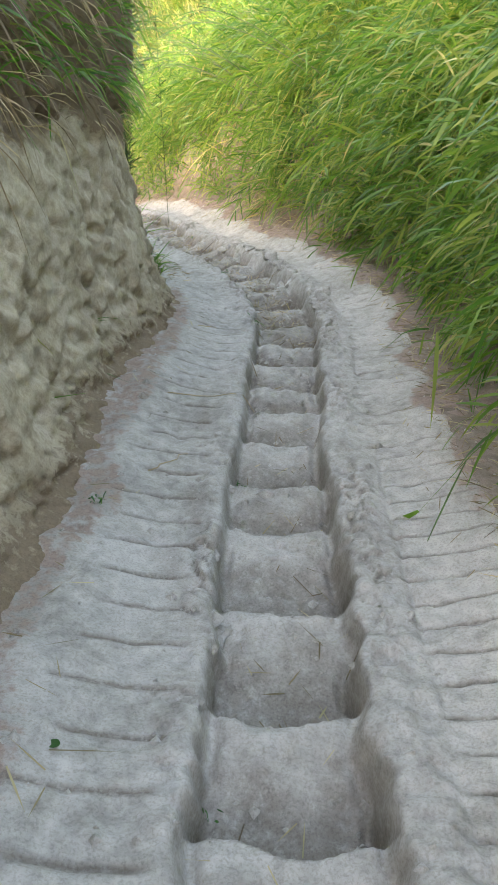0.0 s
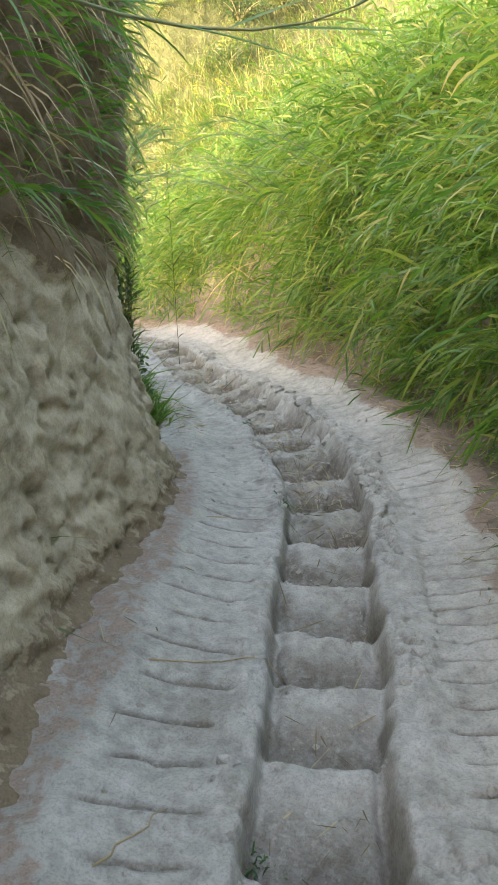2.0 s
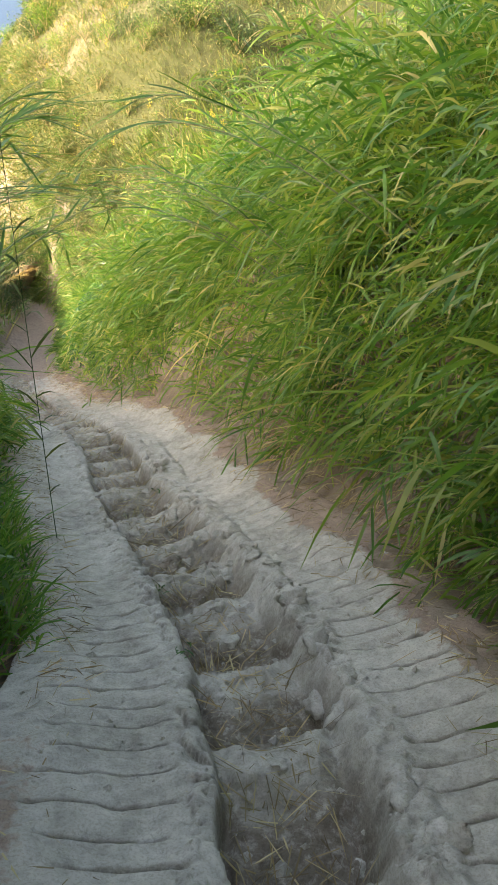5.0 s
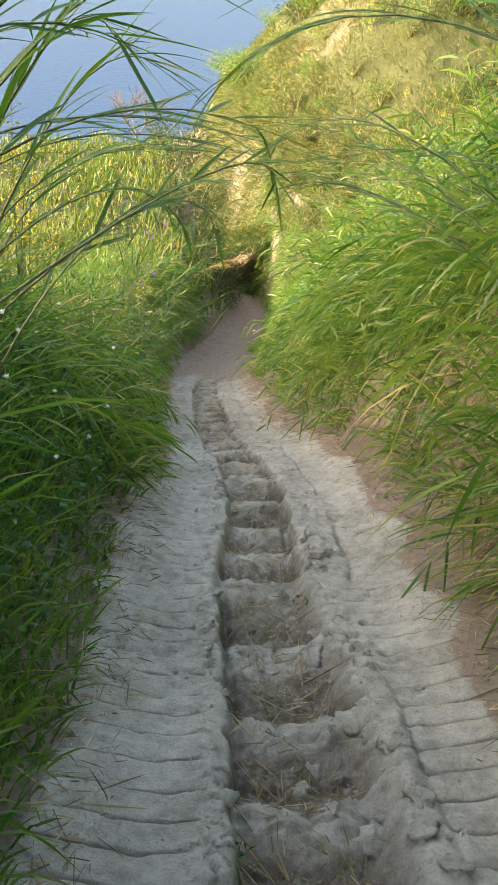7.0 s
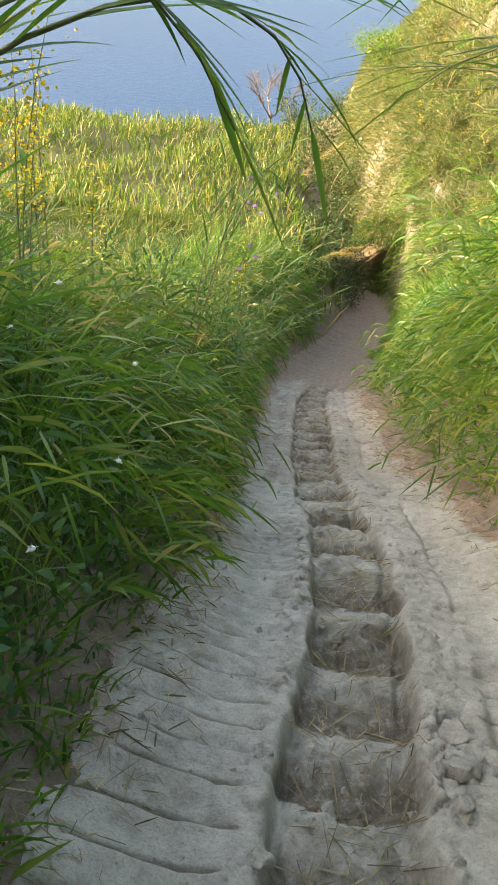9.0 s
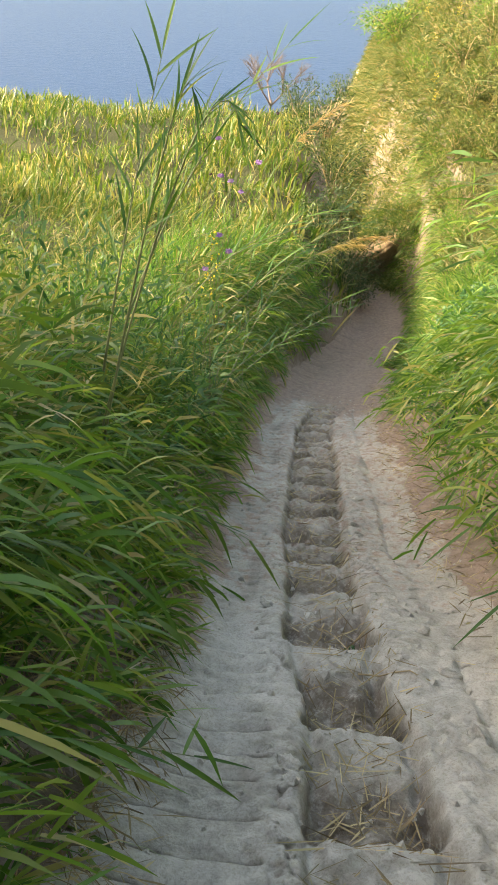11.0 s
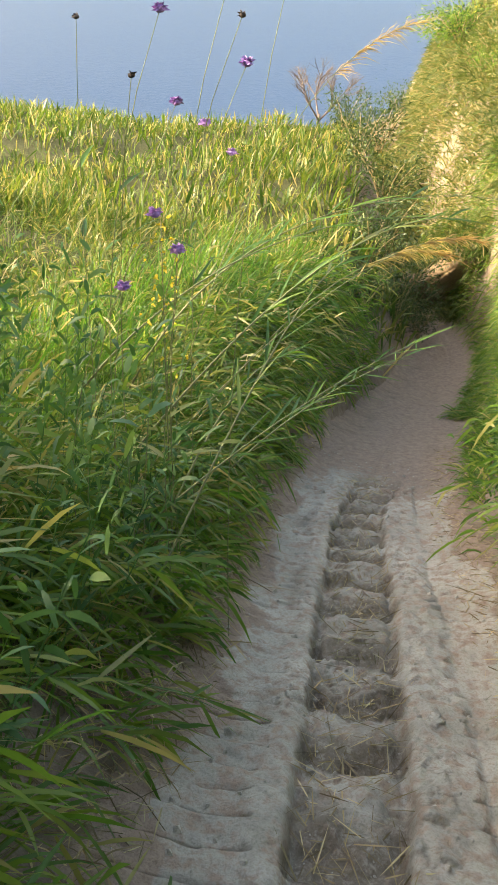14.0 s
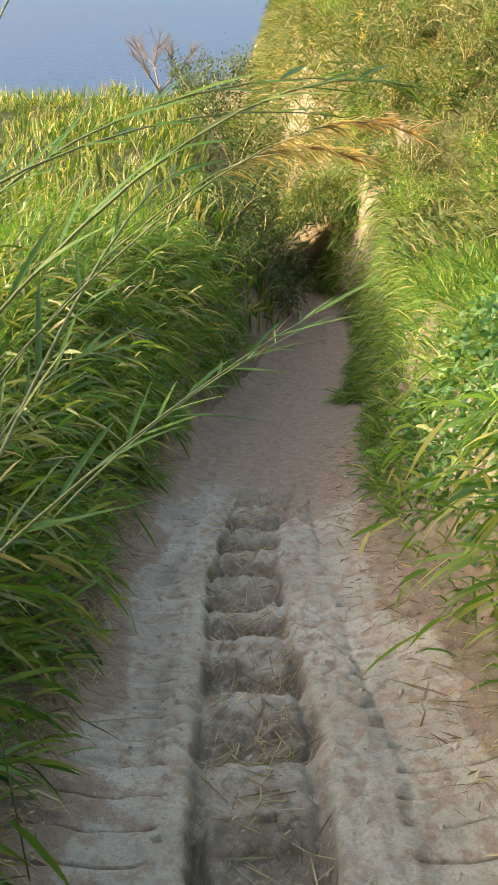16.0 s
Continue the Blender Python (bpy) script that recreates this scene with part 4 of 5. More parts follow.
REEDS = [
    ((-1.9, 7.3, -1.5), (-1.6, 7.4, -0.7), (-0.88, 7.7, -0.9), 11, 0.3),
    ((-1.9, 7.6, -1.6), (-1.6, 7.7, -0.8), (-1.05, 8.15, -1.05), 11, 0.32),
    ((-1.7, 6.8, -1.3), (-1.4, 7.0, -0.55), (-0.75, 7.5, -0.82), 11, 0.3),
    ((-2.0, 7.9, -1.7), (-1.75, 8.0, -0.95), (-1.35, 8.5, -1.1), 10, 0.3),
    ((0.45, 8.6, -1.7), (-0.1, 8.75, -0.95), (-1.25, 8.9, -1.25), 13, 0.26),
    ((0.2, 9.2, -2.0), (-0.3, 9.2, -1.1), (-1.2, 9.35, -1.4), 12, 0.26),
    ((0.5, 8.2, -1.5), (0.1, 8.2, -0.8), (-0.75, 8.4, -1.05), 12, 0.26),
    ((0.0, 9.8, -2.2), (-0.5, 9.9, -1.5), (-1.2, 10.1, -1.75), 11, 0.26),
    ((-1.45, 6.5, -1.3), (-1.0, 6.65, -0.45), (-0.66, 7.3, -0.75), 11, 0.27),
    ((-1.4, 6.3, -1.2), (-1.05, 6.45, -0.3), (-0.8, 6.95, -0.55), 11, 0.27),
    ((-1.5, 6.6, -1.2), (-1.3, 6.9, -0.4), (-1.2, 7.5, -0.6), 11, 0.27),
    ((-1.4, 7.0, -1.6), (-1.15, 7.25, -0.9), (-1.0, 7.9, -1.05), 10, 0.26),
    ((-4.2, 13.0, -4.2), (-3.75, 13.2, -3.2), (-3.05, 14.35, -3.5), 11, 0.28),
    ((-4.1, 12.6, -4.0), (-3.7, 13.1, -3.3), (-3.2, 14.1, -3.55), 10, 0.26),
    ((-3.8, 13.2, -4.6), (-3.6, 13.6, -4.3), (-3.4, 14.5, -4.4), 9, 0.26),
    ((-2.95, 10.8, -3.0), (-2.85, 11.05, -2.4), (-2.62, 11.45, -2.05), 10, 0.28),
    ((-2.7, 10.35, -2.9), (-2.68, 10.5, -2.4), (-2.7, 10.75, -2.0), 9, 0.28),
    ((-0.4, 11.2, -3.3), (-0.9, 11.3, -2.3), (-1.9, 11.5, -2.45), 11, 0.24),
    ((-1.75, 6.95, -1.6), (-1.14, 7.48, -0.65), (-1.01, 7.7, -1.19), 14, 0.25),
    ((-1.8, 7.2, -1.7), (-0.93, 7.54, -0.73), (-0.99, 7.87, -1.22), 14, 0.25),
    ((-1.5, 6.6, -1.4), (-0.65, 7.34, -0.64), (-0.65, 7.39, -0.9), 12, 0.2),
    ((0.45, 9.0, -1.9), (-0.75, 9.01, -1.11), (-1.39, 8.96, -1.33), 13, 0.26),
    ((0.45, 8.8, -1.9), (-0.7, 8.69, -0.77), (-1.22, 8.79, -1.11), 12, 0.26),
    ((0.85, 7.4, -1.2), (-0.3, 7.46, -0.16), (-0.79, 7.34, -0.67), 14, 0.3),
    ((0.85, 7.0, -1.0), (-0.2, 7.4, -0.22), (-0.52, 7.2, -0.41), 13, 0.3),
    ((-1.5, 6.5, -1.4), (-1.1, 7.04, -0.38), (-0.73, 7.13, -0.39), 12, 0.32),
    ((-1.45, 6.3, -1.3), (-0.97, 6.8, -0.27), (-0.73, 6.81, -0.39), 12, 0.3),
    ((-1.4, 6.2, -1.2), (-0.95, 6.71, -0.27), (-0.76, 6.69, -0.3), 12, 0.3),
    ((0.4, 8.6, -1.9), (-0.6, 8.29, -0.83), (-1.03, 8.35, -1.25), 13, 0.26),
    ((0.5, 8.2, -1.7), (-0.5, 8.03, -0.54), (-0.89, 8.13, -0.98), 13, 0.26),
    ((-1.7, 7.2, -1.7), (-1.24, 7.44, -0.47), (-1.05, 7.58, -0.68), 13, 0.32),
    ((-1.6, 6.9, -1.6), (-1.12, 7.18, -0.3), (-1.01, 7.27, -0.58), 13, 0.32),
    ((-1.05, 2.2, 1.5), (-0.2, 2.6, 0.72), (0.19, 2.73, 0.96), 8, 0.24),
    ((-1.05, 2.0, 1.6), (-0.4, 2.45, 0.88), (-0.09, 2.55, 1.03), 9, 0.24),
    ((-3.6, 12.2, -4.3), (-3.25, 12.7, -3.85), (-2.99, 13.2, -3.76), 8, 0.28),
    ((-3.35, 11.9, -4.4), (-3.36, 13.06, -3.37), (-3.27, 13.28, -3.52), 10, 0.24),
    ((-3.8, 12.4, -4.2), (-3.3, 13.2, -3.2), (-2.87, 13.43, -3.35), 14, 0.24),
    ((-3.6, 12.3, -4.5), (-3.59, 13.04, -3.67), (-3.42, 13.24, -4.0), 10, 0.24),
    ((-2.75, 10.35, -3.2), (-2.5, 10.71, -1.82), (-2.41, 10.71, -2.18), 15, 0.22),
    ((-2.7, 10.3, -3.2), (-2.5, 10.56, -1.83), (-2.47, 10.55, -2.08), 16, 0.22)]
for root, bend, tip, count, size in REEDS:
    reed(root, bend, tip, count, size)


def beside(s, d, h):
    """A place h above the mean path surface."""
    x, y, z = from_axis(np.array([s]), np.array([d]))
    return float(x[0]), float(y[0]), float(z[0]) + h


for a, b, c in (((12.7, 1.2, 0.35), (12.5, 0.9, 0.75), (12.25, 0.48, 0.4)), ((12.2, 1.2, 0.35), (12.1, 0.95, 0.65), (11.8, 0.5, 0.25)), ((11.7, 1.2, 0.4), (11.5, 0.9, 0.7), (11.35, 0.52, 0.35)),
                ((7.9, 1.25, 0.5), (7.6, 0.95, 0.8), (7.3, 0.62, 0.35)), ((9.6, 1.2, 0.4), (9.3, 0.95, 0.6), (9.0, 0.62, 0.2)),
                ((10.5, -1.1, 0.5), (10.6, -0.8, 0.55), (10.9, -0.42, 0.2)), ((13.2, -1.0, 0.4), (13.3, -0.75, 0.5), (13.6, -0.4, 0.15)), ((12.4, -1.0, 0.4), (12.6, -0.75, 0.45), (12.9, -0.4, 0.1))):
    reed(beside(*a), beside(*b), beside(*c), 9, 0.3, 0.004, label="low green reed reaching over the path edge")


def bank_reeds():
    for k in range(34):
        s, d = picks.uniform(2.5, 12.0), picks.uniform(1.35, 2.1)
        x, y, _ = from_axis(np.array([s, s + picks.uniform(-0.3, 0.3)]), np.array([d, d - picks.uniform(0.5, 0.75)]))
        z = float(ground_height(x[:1], y[:1])[0])
        top = z + picks.uniform(0.45, 0.8)
        tan = picks.random() < 0.3
        reed((x[0], y[0], z - 0.05), (0.75 * x[0] + 0.25 * x[1], 0.75 * y[0] + 0.25 * y[1], top + 0.2), (x[1], y[1], top - picks.uniform(0.0, 0.45)), 9, 0.3, 0.006,
             label="dry tan reed hanging from the bank" if tan else "green reed hanging from the steep bank", group="reeds on the bank", stem_mat=TAN_STEM if tan else None)


bank_reeds()


def plume(root, bend, tip, label="tan feathery grass plume over the path edge"):
    """A dry flowering stalk with a drooping plume of fine bristles."""
    a, b, c = (Vector(p) for p in (root, bend, tip))
    holder = empty("plume_grass", a, label, "plume grass", "tan grass plumes")
    a, b, c = Vector((0, 0, 0)), b - a, c - a
    part("stalk", tube([bezier(a, b, c, k / 12) for k in range(13)], [0.0024 - 0.0001 * k for k in range(13)], 5), STEM, holder)
    n = 150
    u = 0.66 + 0.34 * rng.random(n)
    base = np.array([tuple(bezier(a, b, c, float(k))) for k in u])
    ways = np.array([tuple((c - bezier(a, b, c, 0.7)).normalized())] * n) + rng.normal(size=(n, 3)) * 0.22
    v, f = join_arrays([ribbon_arrays(base, ways, rng.uniform(0.05, 0.14, n), 0.0035, 0.2, rows=3)])
    head = mesh_object("plume", v, f, PLUME_MAT)
    head.parent = holder
    return holder


plume((-3.75, 12.3, -4.3), (-3.1, 12.9, -3.15), (-2.9, 13.61, -3.48))
plume((-3.8, 12.5, -4.4), (-3.2, 12.9, -3.2), (-3.0, 13.5, -3.52))
plume((-3.75, 12.7, -4.1), (-3.55, 13.0, -2.75), (-3.45, 14.2, -2.78), "tall tan grass plume arching against the sea")


def flower_head(name, radius, colour_mat, petals, parent, place):
    """A round flower head of many small florets on a green base."""
    bm = bmesh.new()
    bmesh.ops.create_icosphere(bm, subdivisions=2, radius=radius * 0.6)
    for v in bm.verts:
        v.co.z *= 0.7
        v.co *= 1 + 0.15 * noise.noise(v.co * 300)
    core = part(name, bm, colour_mat, parent)
    core.location = place
    if petals:
        n = petals
        ang = rng.random(n) * math.tau
        up = rng.uniform(0.0, 1.0, n)
        ways = np.stack([np.cos(ang) * (1.1 - up * 0.7), np.sin(ang) * (1.1 - up * 0.7), up], 1)
        v, f = join_arrays([ribbon_arrays(np.tile(np.array([[0, 0, 0.0]]), (n, 1)), ways, radius * rng.uniform(0.9, 1.3, n), radius * 0.4, 0.2, rows=3, profile=(0.5, 1.0))])
        fl = mesh_object("petals", v, f, colour_mat)
        fl.parent = core
    return core


PURPLE = plain("purple_petal", (0.36, 0.20, 0.46), 0.6, 0.35, 120)
DARK_HEAD = plain("seed_head", (0.05, 0.035, 0.03), 0.8, 0.4, 120)
YELLOW = plain("yellow_petal", (0.75, 0.55, 0.03), 0.55, 0.2, 90)
WHITE = plain("white_petal", (0.72, 0.72, 0.66), 0.6, 0.15, 90)


def scabious(x, y, z, purple=True):
    root_x, root_y = x - picks.uniform(0.05, 0.3), y + picks.uniform(-0.2, 0.15)
    g = float(ground_height(np.array([root_x]), np.array([root_y]))[0])
    holder = empty("scabious", (root_x, root_y, g), "tall thin-stemmed plant with a round purple flower head" if purple else "tall thin-stemmed plant with a dark dry seed head",
                   "wild flower", "purple flowers in the grass")
    a, c = Vector((0, 0, -0.02)), Vector((x - root_x, y - root_y, z - g))
    b = Vector((c.x * 0.2 - 0.12, c.y * 0.2 + picks.uniform(-0.15, 0.15), c.z * 0.65))
    part("stem", tube([bezier(a, b, c, k / 8) for k in range(9)], [0.002 - 0.00012 * k for k in range(9)], 5), STEM, holder)
    for k in range(5):
        u = 0.2 + 0.13 * k
        put("leaf", picks.choice(SHORT_LEAVES), holder, bezier(a, b, c, u), (picks.uniform(-1, 1), picks.uniform(-1, 1), 0.5), picks.uniform(0.06, 0.12))
    flower_head("flower_head" if purple else "seed_head", 0.021 if purple else 0.014, PURPLE if purple else DARK_HEAD, 46 if purple else 14, holder, c)


def flower_stalks():
    p, s, d = scatter(170, 12.6, 14.8, -1.75, -0.8)
    g = shoots(p, lean(s, d, 0.15, 1.0, 0.05, 0.14), rng.uniform(0.8, 1.35, len(s)), rng.uniform(0.0, 0.25, len(s)), 14, 0.11, 0.013, 0.004, 0.25)
    stuff("leafy_stalks", g, WEED_LEAF, "tall leafy green stalks among the purple flowers", "weeds")


flower_stalks()


for place in ((-3.19, 11.94, -3.01), (-3.16, 11.98, -3.1), (-3.22, 11.85, -3.16), (-3.16, 12.28, -2.73), (-3.35, 12.2, -2.62), (-3.5, 12.6, -2.95), (-3.42, 12.35, -2.85), (-3.6, 12.9, -3.1)):
    scabious(*place)
for place in ((-3.18, 12.29, -2.63), (-3.26, 11.97, -2.73), (-3.19, 12.53, -2.54), (-3.3, 12.4, -2.6), (-3.7, 12.3, -2.66)):
    scabious(*place, purple=False)


def yellow_plant(x, y, tall, label="tall yellow-flowering weed in the meadow grass"):
    g = float(ground_height(np.array([x]), np.array([y]))[0])
    holder = empty("yellow_flower", (x, y, g), label, "wild flower", "yellow flowers on the slope")
    c = Vector((picks.uniform(-0.12, 0.2), picks.uniform(-0.1, 0.1), tall))
    b = Vector((0, 0, tall * 0.6))
    part("stem", tube([bezier(Vector((0, 0, 0)), b, c, k / 6) for k in range(7)], [0.004 - 0.0004 * k for k in range(7)], 5), STEM, holder)
    n = 44
    u = rng.uniform(0.62, 1.0, n)
    base = np.array([tuple(bezier(Vector((0, 0, 0)), b, c, float(k))) for k in u]) + rng.normal(size=(n, 3)) * 0.03
    pieces = [ribbon_arrays(base, rng.normal(size=(n, 3)) + (0, 0, 0.5), 0.011, 0.009, 0.3, rows=3, profile=(0.7, 1.0)) for _ in range(3)]
    v, f = join_arrays(pieces)
    bl = mesh_object("blossoms", v, f, YELLOW)
    bl.parent = holder
    for k in range(5):
        put("leaf", picks.choice(SHORT_LEAVES), holder, bezier(Vector((0, 0, 0)), b, c, 0.15 + 0.12 * k), (picks.uniform(-1, 1), picks.uniform(-1, 1), 0.6), picks.uniform(0.08, 0.16))


for k in range(46):
    s, d = picks.uniform(8.9, 11.6), -picks.uniform(0.95, 2.2)
    x, y, _ = from_axis(np.array([s]), np.array([d]))
    yellow_plant(float(x[0]), float(y[0]), picks.uniform(1.05, 1.45))
for k in range(26):
    s, d = picks.uniform(22, 34), picks.uniform(0.8, 5)
    x, y, _ = from_axis(np.array([s]), np.array([d]))
    yellow_plant(float(x[0]), float(y[0]), picks.uniform(0.5, 0.8), "yellow-flowering weed on the far slope")
yellow_plant(-3.5, 12.35, 1.5, "thin yellow mustard stalk standing above the meadow")


def white_flower(x, y, tall):
    g = float(ground_height(np.array([x]), np.array([y]))[0])
    holder = empty("white_flower", (x, y, g), "small white flower among the shaded grass", "wild flower", "white flowers in the verge")
    c = Vector((picks.uniform(0.0, 0.15), picks.uniform(-0.1, 0.1), tall))
    b = Vector((0, 0, tall * 0.6))
    part("stem", tube([bezier(Vector((0, 0, 0)), b, c, k / 6) for k in range(7)], [0.002 - 0.00015 * k for k in range(7)], 5), STEM, holder)
    flower_head("flower_head", 0.013, WHITE, 12, holder, c)


for k in range(22):
    s, d = picks.uniform(7.7, 10.2), -picks.uniform(0.75, 1.4)
    x, y, _ = from_axis(np.array([s]), np.array([d]))
    white_flower(float(x[0]), float(y[0]), picks.uniform(0.5, 0.95))


def bush(x, y, size, n, label, mat, category="bush", height=1.0, tilt=(0, 0)):
    """A shrub: several stems that fork, and a ragged mass of small leaves along them."""
    g = float(ground_height(np.array([x]), np.array([y]))[0])
    holder = empty("bush", (x, y, g), label, category, "bushes on the slope")
    tips = []
    for k in range(7):
        ang = k * math.tau / 7 + picks.uniform(-0.3, 0.3)
        c = Vector((math.cos(ang) * size * picks.uniform(0.3, 0.75) + tilt[0], math.sin(ang) * size * picks.uniform(0.3, 0.75) + tilt[1], size * height * picks.uniform(0.6, 1.15)))
        b = Vector((c.x * 0.25, c.y * 0.25, c.z * 0.6))
        part("branch", tube([bezier(Vector((0, 0, -0.05)), b, c, j / 6) for j in range(7)], [size * 0.02 * (1 - 0.13 * j) for j in range(7)], 5), TAN_STEM, holder)
        tips += [bezier(Vector((0, 0, 0)), b, c, u) for u in (0.35, 0.5, 0.65, 0.8, 0.92, 1.0)]
    n = n * 2
    base = np.array([tuple(t) for t in tips])[rng.integers(0, len(tips), n)] + rng.normal(size=(n, 3)) * size * 0.14
    ways = unit(base - np.array([[0, 0, size * 0.2]])) + rng.normal(size=(n, 3)) * 0.6
    v, f = join_arrays([ribbon_arrays(base, ways, size * rng.uniform(0.05, 0.13, n), size * rng.uniform(0.014, 0.03, n), 0.3, rows=3, profile=(0.5, 1.0))])
    crown = mesh_object("foliage", v, f, mat)
    crown.parent = holder
    return holder


for s, d, size in ((24, -0.6, 0.9), (26.5, -0.4, 1.0), (29, -0.2, 1.1), (32, -0.5, 1.1), (35, 0.0, 1.2), (37.5, -1.0, 1.1), (21.6, -1.0, 0.6), (22.6, -1.2, 0.7), (38.5, 0.6, 1.0)):
    x, y, _ = from_axis(np.array([s]), np.array([d]))
    bush(float(x[0]), float(y[0]), size, 700, "dark green bush in the gully below the path", BUSH_LEAF)
for x, y, size, mat in ((-3.4, 20.7, 0.5, GRASS), (-3.2, 19.9, 0.45, GRASS), (-5.0, 23.0, 0.55, FIELD_GRASS), (-4.3, 22.6, 0.6, FIELD_GRASS), (-3.7, 21.9, 0.55, HILL_GRASS), (-5.7, 23.0, 0.55, FIELD_GRASS)):
    bush(x, y, size, 700, "green shrub above the brown earth wall", mat, height=0.7)
for x, y, size, mat in ((-4.3, 21.15, 0.5, GRASS), (-4.15, 20.55, 0.42, GRASS), (-4.45, 21.7, 0.5, HILL_GRASS), (-5.85, 20.5, 0.45, BUSH_LEAF), (-5.75, 21.2, 0.5, BUSH_LEAF), (-6.1, 21.8, 0.6, BUSH_LEAF)):
    bush(x, y, size, 700, "dense green bush beside the brown hollow", mat, height=1.0)
slope = random.Random(61)
for k in range(34):
    s, d = slope.uniform(21.5, 30), slope.uniform(0.9, 4.2)
    x, y, _ = from_axis(np.array([s]), np.array([d]))
    bush(float(x[0]), float(y[0]), slope.uniform(0.25, 0.6), 420, "small dry grass clump on the sunlit clay slope", (HILL_GRASS, FIELD_GRASS, GRASS)[k % 3], height=0.75)
for k in range(46):
    s, d = picks.uniform(23, 38.5), picks.uniform(1.2, 8)
    x, y, _ = from_axis(np.array([s]), np.array([d]))
    bush(float(x[0]), float(y[0]), picks.uniform(0.5, 1.15), 620, "low olive-green shrub on the dry far slope", (HILL_GRASS, GRASS, BUSH_LEAF, FIELD_GRASS)[k % 4], height=0.6)


def broom(x, y, tall, label="dark fine-twigged broom shrub against the clay bank"):
    """An upright shrub of many thin rods with narrow leaves."""
    g = float(ground_height(np.array([x]), np.array([y]))[0])
    holder = empty("broom_shrub", (x, y, g), label, "shrub")
    n = 70
    for k in range(9):
        c = Vector((picks.uniform(-0.3, 0.2), picks.uniform(-0.25, 0.3), tall * picks.uniform(0.7, 1.05)))
        part("rod", tube([bezier(Vector((0, 0, -0.05)), Vector((c.x * 0.3, c.y * 0.3, c.z * 0.6)), c, j / 6) for j in range(7)], [0.004 * (1 - 0.13 * j) for j in range(7)], 5), STEM, holder)
    root = np.stack([rng.normal(size=n) * 0.12, rng.normal(size=n) * 0.12, np.zeros(n)], 1)
    g1 = shoots(root, np.stack([rng.normal(size=n) * 0.07, rng.normal(size=n) * 0.08, np.ones(n)], 1), tall * rng.uniform(0.5, 1.0, n), rng.uniform(0.0, 0.25, n), 34, 0.13, 0.008, 0.004, 0.08)
    v, f = join_arrays(g1)
    fo = mesh_object("foliage", v, f, BUSH_LEAF)
    fo.parent = holder
    return holder


broom(-1.06, 6.0, 2.4)
broom(-1.1, 5.85, 2.4)
broom(-1.35, 5.6, 2.0)
broom(-1.5, 5.2, 1.7)
broom(-1.3, 6.2, 2.3)


def bare_tree():
    """The leafless pale tree at the cliff edge."""
    x, y = -15.4, 36.3
    g = float(ground_height(np.array([x]), np.array([y]))[0])
    holder = empty("bare_tree", (x, y, g), "leafless grey tree at the edge above the sea", "tree")
    bark = plain("grey_bark", (0.15, 0.12, 0.11), 0.9)
    part("trunk", tube([Vector((0.05 * k, 0, 0.5 * k - 0.3)) for k in range(5)], [0.06 - 0.006 * k for k in range(5)], 7), bark, holder)

    def grow(start, way, length, radius, depth):
        end = start + way * length
        mid = start + way * length * 0.5 + Vector((picks.uniform(-1, 1), picks.uniform(-1, 1), picks.uniform(-0.3, 1))) * length * 0.1
        part("limb" if depth > 2 else "twig", tube([bezier(start, mid, end, j / 4) for j in range(5)], [radius * (1 - 0.12 * j) for j in range(5)], 5), bark, holder)
        if depth:
            for _ in range(4):
                w = (way + Vector((picks.uniform(-1, 1), picks.uniform(-1, 1), picks.uniform(-0.3, 0.6))) * 0.85).normalized()
                grow(bezier(start, mid, end, picks.uniform(0.5, 1.0)), w, length * picks.uniform(0.6, 0.8), radius * 0.6, depth - 1)
    for ang in (0.3, 2.3, 4.4):
        grow(Vector((0.18, 0, 1.5)), Vector((math.cos(ang) * 0.7, math.sin(ang) * 0.7, 0.8)).normalized(), 0.95, 0.036, 3)


bare_tree()


def wall_grass():
    n = 6500
    u = rng.random(n)
    x = np.interp(u, [0, 0.45, 0.75, 1], [-6.2, -4.9, -4.1, -3.6]) + 0.1 + rng.normal(size=n) * 0.06
    y = np.interp(u, [0, 0.45, 0.75, 1], [21.7, 22.3, 21.8, 20.5]) + rng.uniform(0.0, 0.6, n)
    z = -6.42 + 0.35 * smooth(0.25, 0.8, u) + 0.45 * (y - np.interp(u, [0, 0.45, 0.75, 1], [21.7, 22.3, 21.8, 20.5])) / 0.6 - 0.1 + 0.16 * value_noise(u * 11, 2.2)
    w = np.stack([rng.normal(size=n) * 0.4, -0.5 + rng.normal(size=n) * 0.4, 0.7 + rng.normal(size=n) * 0.3], 1)
    g = [ribbon_arrays(np.stack([x, y, z], 1), w, rng.uniform(0.1, 0.3, n), rng.uniform(0.008, 0.018, n), rng.uniform(0.3, 1.0, n), rows=4)]
    stuff("wall_grass", g, FIELD_GRASS, "grass hanging over the brown earth wall", "grass")


wall_grass()


def face_grass():
    """Grass that hangs down the steep face between the bend and the slope."""
    n = 9000
    s, d = rng.uniform(20.2, 25.5, n), rng.uniform(0.42, 1.15, n)
    x, y, _ = from_axis(s, d)
    keep = value_noise(x / 0.3, y / 0.3, 6.0) + rng.normal(size=n) * 0.4 > -0.3
    s, d, x, y = s[keep], d[keep], x[keep], y[keep]
    p = np.stack([x, y, ground_height(x, y) - 0.02], 1)
    g = [ribbon_arrays(p, lean(s, d, 0.9, 0.45, 0.0, 0.45), rng.uniform(0.12, 0.36, len(s)), rng.uniform(0.007, 0.016, len(s)), rng.uniform(0.4, 1.3, len(s)), rows=4)]
    stuff("face_grass", g, GRASS, "short green grass hanging down the steep earth face", "grass")


face_grass()


